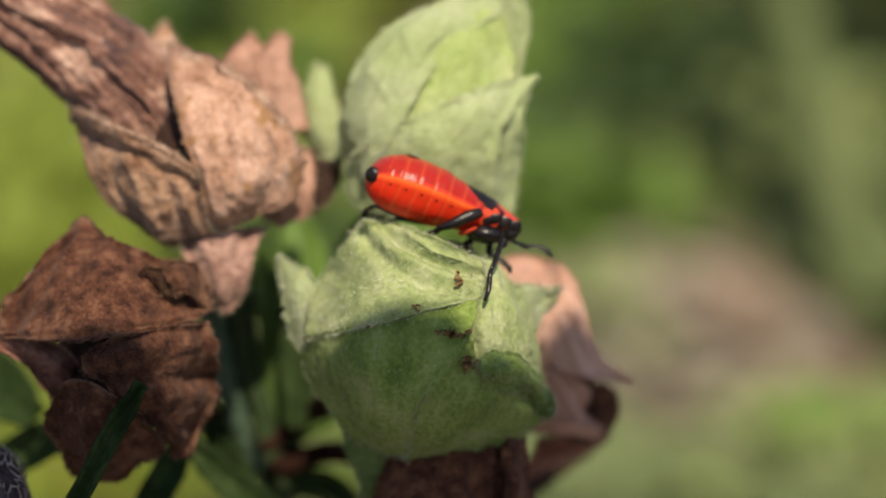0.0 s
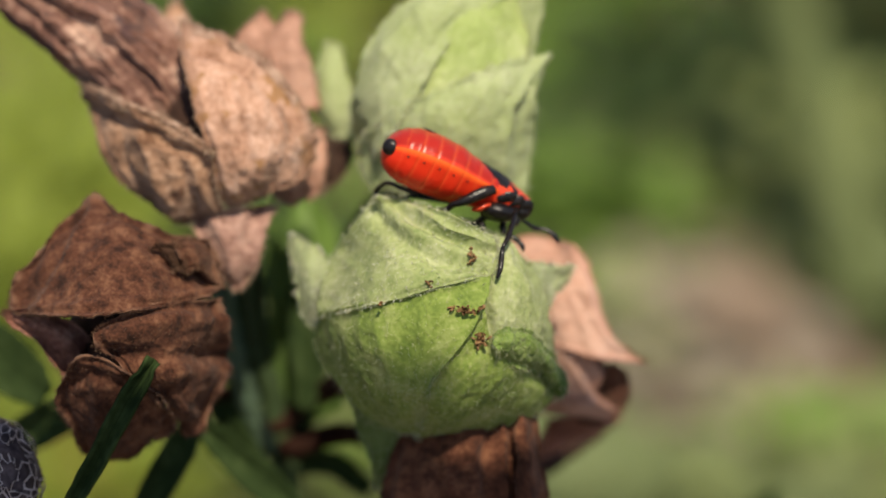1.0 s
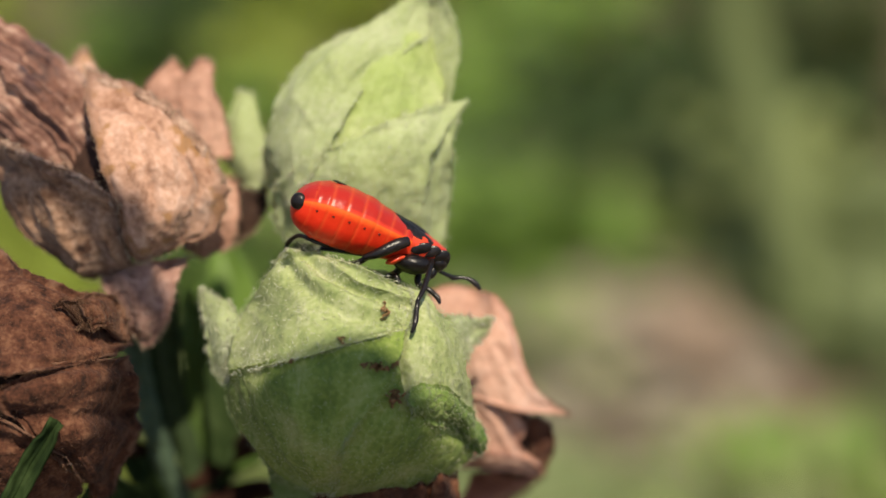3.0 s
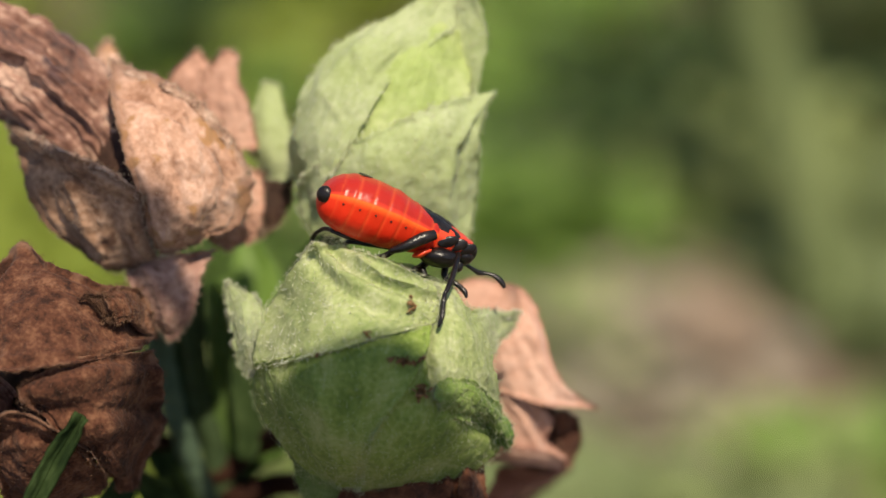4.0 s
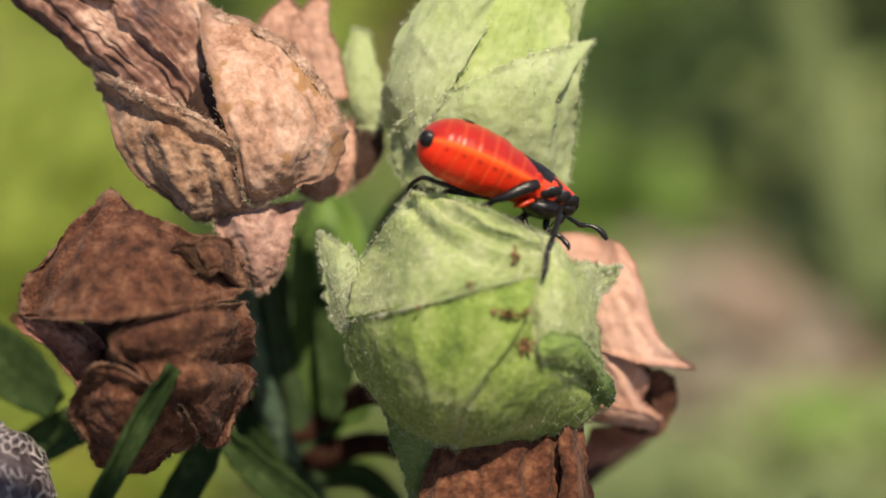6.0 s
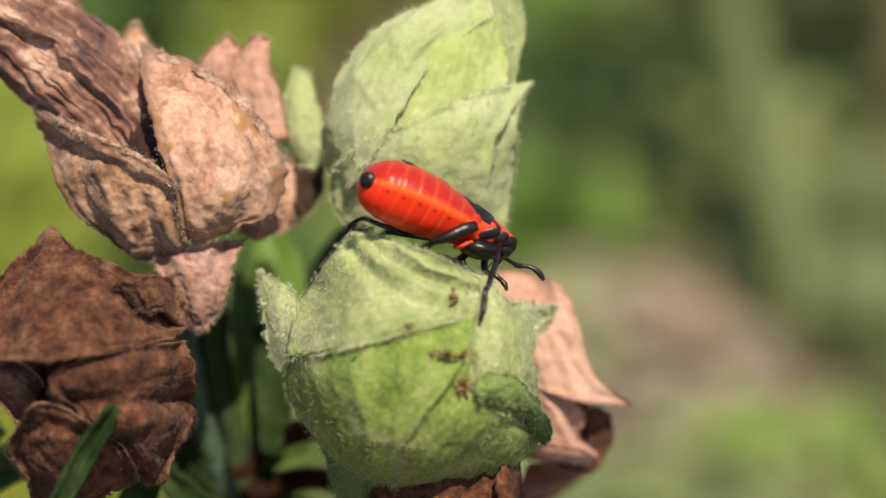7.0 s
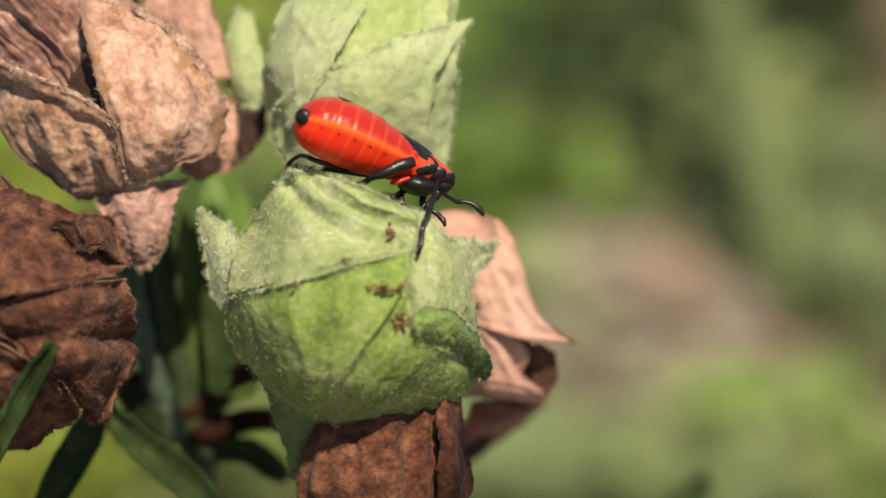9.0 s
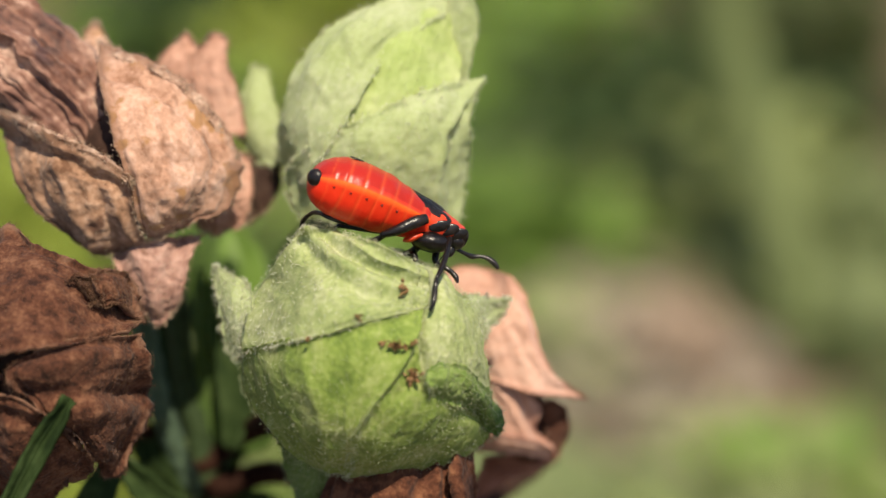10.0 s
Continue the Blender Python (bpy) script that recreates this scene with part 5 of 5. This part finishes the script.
for name, rows in (
    ("leg", (("thigh", [(2, -5.28, 1.94), (1.37, -5.6, 1.73), (0.48, -5.76, 1.34), (-0.27, -5.6, 1.1)], [.27, .34, .28, .17]), ("shin", [(0.03, -5.6, 1.22), (-0.54, -5.28, 0.87), (-1.17, -4.8, 0.78), (-1.81, -4.32, 0.78)], [.17, .17, .14, .13]), ("foot", [(-1.75, -4.32, 0.75), (-1.99, -4.16, 0.91), (-2.21, -4, 1.03), (-2.42, -3.84, 1)], [.13, .15, .12, .07]))),
    ("leg", (("thigh", [(-1.63, -4.16, 1.69), (-2.53, -4.48, 1.9), (-3.28, -4.48, 2.17)], [.16, .15, .12]), ("shin", [(-3.19, -4.48, 2.17), (-3.69, -3.84, 2.3), (-4.14, -3.2, 2.1)], [.12, .12, .10]), ("foot", [(-4.11, -3.2, 2.13), (-4.34, -2.72, 1.87), (-4.48, -2.4, 1.53)], [.12, .13, .07]))),
    ("leg", (("thigh", [(0.18, -3.68, 1.3), (-1.18, -3.52, 1.49), (-2.55, -3.36, 1.64)], [.2, .18, .12]), ("shin", [(-2.49, -3.36, 1.64), (-2.68, -3.2, 1.49), (-2.86, -3.2, 1.19)], [.14, .13, .10]))),
    ("leg", (("thigh", [(1.64, -3.84, 0.64), (1.33, -3.68, 0.33), (0.85, -3.68, 0.15)], [.22, .2, .14]), ("shin", [(0.91, -3.68, 0.15), (1.33, -4, 0.15), (1.51, -4.16, -0.18)], [.14, .2, .14]))),
    ("leg", (("thigh", [(2.55, -3.52, 0.33), (2.49, -3.68, -0.12), (2.67, -3.68, -0.42)], [.2, .18, .15]), ("shin", [(2.61, -3.68, -0.39), (3.03, -3.84, -0.55), (3.39, -3.84, -0.82)], [.15, .14, .15]), ("foot", [(3.33, -3.84, -0.79), (3.54, -3.92, -1), (3.63, -4, -1.3)], [.14, .15, .08]))),
):
    base = None
    for k, (piece, pts, radii) in enumerate(rows):
        bm = to_part(limb(pts, radii, 18), Vector((0, 0, 0)))
        base = part(piece if base else name, bm, "black", base or bug) if k == 0 else (part(piece, bm, "black", base), base)[1]


# ---- unseen weed added beside the mallow, its broad leaf placed to shade it ----
weed_foot = Vector((-0.11, -0.04, 0.0))
tall = thing("unseen_shade_weed", weed_foot, "unseen weed added to cast moving shade on the mallow", "plant")
SUNWARD = TO_SUN * 120
ACROSS, DOWN = Vector((1, 0, 0)), Vector((0.05, -0.54, -0.84))
SHADE = Vector((-1.89, -6.4, -4.26)) + SUNWARD
# leaf edge shaped to the shade outline wanted on bud and heads
leaf_cage = [[SHADE + ACROSS * x + DOWN * (y + edge) for x, edge in ((-44, 14), (-30, 13), (-20, 13), (-13.5, 9), (-11, -2), (-8, -6), (-6, -3), (-4.6, 0.6), (2, 0.3), (5, 2.3), (8, 2.3), (10.5, 0.7), (18, 0.4), (21, 2.0), (24.6, 0.6), (26.6, -6.2), (30, -6.4), (36, -4))] for y in (0, 9, 19, 32)]
part("leaf", shifted(sheet(leaf_cage, 96, 0.4, 0.35, 5, 0.1, 0.5, 4.0)[0], weed_foot), "leaf", tall)
# second added leaf, placed to shade the tan head's left sepal
small_cage = [[Vector(p) + SUNWARD * 0.9 for p in row] for row in (
    [(-22.5, 0, 8.0), (-18.5, -1, 6.6), (-15.5, -1, 4.6), (-12.8, 0, 2.4)], [(-21.5, 1, 4.6), (-17.8, 0, 4.2), (-15, -1, 2.4), (-12.4, 1, 0.6)],
    [(-19.5, 2, 2.4), (-16.5, 1, 1.8), (-14, 1, -0.4), (-11.4, 2, -1.8)], [(-16.5, 2, 0.8), (-15, 2, 0.6), (-13, 2, -2.8), (-11, 2, -3.6)])]
part("leaf", shifted(sheet(small_cage, 40, 0.4, 0.3, 3, 0.1, 0.4, 6.0)[0], weed_foot), "leaf", tall)
inv = LAY.inverted()
tip_at = SHADE + ACROSS * -30 + DOWN * 11
part("stem", shifted(tube([inv @ (weed_foot - Vector((0, 0, 0.01))) * 1000, inv @ (weed_foot + Vector((-0.005, 0, 0.15))) * 1000, inv @ (weed_foot + Vector((0.01, 0, 0.28))) * 1000, tip_at + Vector((-18, 4, -10)), tip_at + Vector((12, 0, 0))], [2.2, 1.9, 1.6, 1.2, 0.6], 40, 12), weed_foot), "stem", tall)
part("leaf_stalk", shifted(tube([tip_at, tip_at + Vector((-4, 2, 9)), Vector((-23.5, 0, 8)) + SUNWARD * 0.9, Vector((-20, 0.5, 6)) + SUNWARD * 0.9], [0.5, 0.45, 0.4, 0.3], 16, 8), weed_foot), "stem", tall)


# ---- weeds and litter behind the mallow ----
def leaf_mesh(mat):
    """One bent leaf a unit long, narrow at both ends, with its stalk."""
    bm = bmesh.new()
    rows = []
    for i in range(9):
        u = i / 8
        w = 0.24 * max(0.05, math.sin(math.pi * min(1, 0.08 + u * 0.92)))
        rows.append([(u, w * e, 0.30 * math.sin(u * 2.5) + 0.10 * abs(e) + 0.03 * math.sin(9 * u + e)) for e in (-1, -0.5, 0, 0.5, 1)])
    grid(bm, rows)
    me = bpy.data.meshes.new("leaf")
    bm.to_mesh(me)
    bm.free()
    for p in me.polygons:
        p.use_smooth = True
    me.materials.append(M[mat])
    return me


LEAVES = {mat: leaf_mesh(mat) for mat in ("lime", "lush", "dull", "shade", "straw", "litter", "sage", "gold", "olive", "fern")}


def leaf_cluster(name, place, mat, n, size, high, label, seed, wide=1.0, category="plant", spread=0.0):
    """A low plant of n bent leaves round one root on the ground; place, size and height in millimetres."""
    rnd = random.Random(seed)
    root = lay((place[0], place[1], (place[1] - 600.07) * math.tan(radians(TILT))))
    root.z = 0.0
    ob = thing(name, root, label, category, "low weeds on the soil" if category == "plant" else "litter on the soil")
    for _ in range(n):
        leaf = new("leaf", LEAVES[mat])
        leaf.parent = ob
        long, turn, rise = size * rnd.uniform(0.6, 1.2) * 0.001, rnd.uniform(0, 360), rnd.uniform(0, 1)
        reach = (spread * math.sqrt(rnd.random()) if spread else rnd.uniform(0, size * 0.55)) * 0.001
        leaf.matrix_local = pose(reach * math.cos(radians(turn)), reach * math.sin(radians(turn)), high * rise * 0.001 + 0.002, rnd.uniform(-25, 25), rnd.uniform(-35, 15), turn + rnd.uniform(-40, 40)) @ Matrix.Diagonal((long, long * wide * rnd.uniform(0.8, 1.4), long, 1))
    return ob


# lime and shade weeds carry sun and shade in their leaf colour
W_LABEL = {"fern": "fern-green leafy weed on the soil", "olive": "dim olive green weed on the soil", "lime": "weed on the soil coloured yellow-green as if sunlit", "dull": "dull pale green weed on the soil", "gold": "yellowed low weed on the soil", "sage": "grey-green weed on the soil", "lush": "mid-green leafy weed on the soil", "shade": "leafy weed coloured deep green as if in shade"}
k = 100


def weeds(mat, n, size, high, spread, *places):
    """Low plants of one kind at the places given, across and away."""
    global k
    for place in places:
        k += 1
        leaf_cluster("weed", place, mat, n, size, high, W_LABEL[mat], k, 1.2 if spread else 1.0, spread=spread)


def litter(mat, *places):
    """Heaps of dry leaves at the places given, across and away."""
    global k
    for place in places:
        k += 1
        leaf_cluster("leaf_litter", place, mat, 24, 24, 8, ("pale straw-coloured" if mat == "straw" else "brown") + " dry leaves heaped on the soil", k, 1.5, "litter")


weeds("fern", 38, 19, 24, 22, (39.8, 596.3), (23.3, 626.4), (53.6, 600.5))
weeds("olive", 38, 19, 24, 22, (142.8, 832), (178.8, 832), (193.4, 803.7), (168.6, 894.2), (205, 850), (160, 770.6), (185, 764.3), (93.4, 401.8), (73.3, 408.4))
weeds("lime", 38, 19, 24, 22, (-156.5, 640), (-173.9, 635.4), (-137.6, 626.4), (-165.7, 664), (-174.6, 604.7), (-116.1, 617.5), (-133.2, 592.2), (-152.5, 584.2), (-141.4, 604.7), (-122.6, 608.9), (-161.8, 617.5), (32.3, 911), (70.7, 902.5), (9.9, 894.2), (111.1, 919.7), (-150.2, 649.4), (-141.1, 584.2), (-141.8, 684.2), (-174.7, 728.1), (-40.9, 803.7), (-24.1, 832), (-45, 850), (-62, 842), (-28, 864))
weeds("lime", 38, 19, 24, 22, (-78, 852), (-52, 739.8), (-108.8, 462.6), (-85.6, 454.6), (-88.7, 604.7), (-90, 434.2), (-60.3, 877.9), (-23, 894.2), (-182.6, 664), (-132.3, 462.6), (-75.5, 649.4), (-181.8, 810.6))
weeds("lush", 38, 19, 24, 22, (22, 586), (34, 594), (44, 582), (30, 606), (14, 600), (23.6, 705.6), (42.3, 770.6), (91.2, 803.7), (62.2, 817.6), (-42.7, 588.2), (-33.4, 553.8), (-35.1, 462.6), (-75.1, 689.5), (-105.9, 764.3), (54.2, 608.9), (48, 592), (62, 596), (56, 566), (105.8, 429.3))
weeds("dull", 38, 19, 24, 22, (52, 408.4), (65.9, 406.2), (37.6, 406.2), (30.7, 408.4), (42.2, 410.7), (24.8, 404), (16.4, 406.2), (10.1, 449.3), (16.2, 399.7), (27.8, 408.4), (51.3, 401.8), (38.8, 402.9), (64.2, 404), (23.5, 406.2), (37.6, 406.2), (47.5, 406.2), (55.8, 404), (44.7, 406.2), (32.1, 408.4), (12.8, 506.4), (142.9, 500.2), (151, 584.2), (136.4, 532.6), (139.8, 604.7))
weeds("dull", 38, 19, 24, 22, (152.4, 608.9), (122, 548))
weeds("sage", 38, 19, 24, 22, (76, 590), (90, 597), (104, 592), (118, 596), (60, 612), (86, 614), (112, 612), (-44.5, 462.6), (-52, 454.6), (-38, 449.3), (-60, 470.9), (-47, 482.2), (-30, 444.2), (71.6, 412.9), (80.4, 408.4), (85.4, 412.9), (123.5, 429.3), (35.4, 488.1), (29.7, 506.4), (94.3, 449.3), (101.3, 608.9))
weeds("sage", 38, 19, 24, 22, (126.4, 617.5), (121.5, 649.4), (156.8, 649.4), (142.9, 664), (112.5, 644.7))
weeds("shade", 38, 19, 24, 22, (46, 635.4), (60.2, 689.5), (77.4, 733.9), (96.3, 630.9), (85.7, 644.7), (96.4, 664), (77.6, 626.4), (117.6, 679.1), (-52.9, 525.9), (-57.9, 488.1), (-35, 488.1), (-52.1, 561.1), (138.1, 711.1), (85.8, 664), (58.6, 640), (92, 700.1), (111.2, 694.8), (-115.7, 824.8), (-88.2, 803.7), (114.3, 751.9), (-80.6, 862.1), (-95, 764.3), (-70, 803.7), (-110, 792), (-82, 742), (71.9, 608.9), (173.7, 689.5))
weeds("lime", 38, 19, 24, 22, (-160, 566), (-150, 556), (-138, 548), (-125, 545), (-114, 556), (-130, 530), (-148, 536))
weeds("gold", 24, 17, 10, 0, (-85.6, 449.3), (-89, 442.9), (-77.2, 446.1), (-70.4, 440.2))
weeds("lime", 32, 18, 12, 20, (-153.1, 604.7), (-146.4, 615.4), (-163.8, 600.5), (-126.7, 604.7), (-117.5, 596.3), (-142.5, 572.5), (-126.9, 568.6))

# pale stalk that leans across behind the mallow
stalk = thing("tall_grass_stalk", lay((131.46, 525.86, -34.6)).xy.to_3d(), "pale sage green stalk leaning over the weeds", "plant")
part("stalk", shifted(tube([(129.63, 512.76, -40.71), (124.78, 518.39, -4.98), (116.52, 529.76, 33.42), (109.47, 539.93, 71.26), (104.48, 542.1, 105.37)], [10, 10, 9.5, 9, 8], 30, 14), stalk.location), "stalk", stalk)

for at, r in (((127.3, 515.6, -22.8), 11.2), ((112.9, 534.8, 52.3), 10.2)):
    part("node", shifted(tube([Vector(at) + Vector((0.6, -0.8, -4)), at, Vector(at) + Vector((-0.5, 0.7, 4))], [r * 0.9, r, r * 0.88], 8, 14), stalk.location), "stalk", stalk)

# heaps of pale straw and brown dry leaves on the soil
litter("straw", (68, 572), (80, 564), (74, 548), (55, 454.6), (82.9, 444.2), (41.9, 465.3), (91.3, 512.8), (57.4, 524.2), (68.2, 527.5), (50.1, 498.6), (57.1, 501.7), (66.8, 498.6), (51.4, 475.1), (62.3, 472.3), (81.3, 520.9), (45.3, 512.8), (51.7, 488.1), (65.8, 482.2), (69.9, 462.6), (46.3, 514.4), (58.6, 483.7), (74.5, 508), (71.3, 480.8), (84.2, 463.9))
litter("litter", (110.7, 470.9), (123.7, 488.1), (92, 570), (104, 562), (116, 570), (88, 546), (69.2, 444.2), (113.9, 488.1), (107.1, 444.2), (80.4, 482.2), (93.5, 494.1), (108.3, 512.8), (99, 541.3), (96.7, 514.4), (78.9, 489.6), (95.2, 483.7), (93.9, 455.9), (96.5, 435.4), (112, 514.4), (111.5, 541.3))


# ---- what moves ----
def motions():
    """The bug lifts and swings its body on its planted legs and waves a feeler."""
    sway = (
        (0.0, 0, 0), (0.5, 0.5, 2), (1.0, 2.8, 6.5), (1.5, 3.5, 8.4), (2.0, 1.9, 5.6), (2.5, 1.4, 5), (2.7, 1.5, 4), (3.8, 0.6, 4), (4.0, 1.2, 4.5), (4.5, 2.7, 8),
        (5.0, 4.1, 10.8), (5.5, 3.8, 10.5), (5.7, 3.1, 7.8), (6.8, 2.8, 6.4), (7.0, 3.1, 8.2), (7.5, 3.8, 11), (8.0, 2.5, 7.6), (8.5, 2.4, 6.4), (9.0, 2.9, 5.6), (9.5, 2.5, 4.7), (10.0, 1.1, 3.2),
    )
    at = PIVOT * 0.001
    walk(body, [(t, pose(at.x, at.y, at.z, 0, 0.75 * up, 0.75 * side)) for t, up, side in sway])
    at = (FEEL_A - BUG - PIVOT) * 0.001
    walk(near_feeler, [(t, pose(at.x, at.y, at.z, 0, -0.9 * up, -0.9 * side)) for t, up, side in sway])
    at = (FEEL_B - BUG - PIVOT) * 0.001
    wave = ((0.0, 0), (0.5, 3), (1.0, 7), (1.5, 8), (2.0, 4), (2.7, 0), (3.8, 8), (4.5, 8), (5.5, 6), (6.8, 4), (7.5, 6), (8.0, 8), (9.0, 4), (10.0, 2))
    walk(far_feeler, [(t, pose(at.x, at.y, at.z, 0, turn, 0)) for t, turn in wave])

    # the added weed sways only to move its shade over the heads
    drift = (
        (0.0, 0, 1), (0.5, 0.15, 1), (1.0, 0.45, 1), (1.5, 0.5, 0.95), (2.0, 0.2, 0.75), (2.5, 0, 0.1), (2.7, 0, 0), (3.8, 0, 0), (4.0, 0, 0), (4.5, 0.15, 0.1),
        (5.0, 0.75, 0.7), (5.5, 0.9, 0.9), (6.8, 0.95, 1), (7.5, 1.0, 1), (10.0, 1.05, 1),
    )
    walk(tall, [(t, pose(*weed_foot, 1.1 * (k + 0.39 * r), -0.15 * k - 2.5 * r, 0)) for t, k, r in drift])


motions()
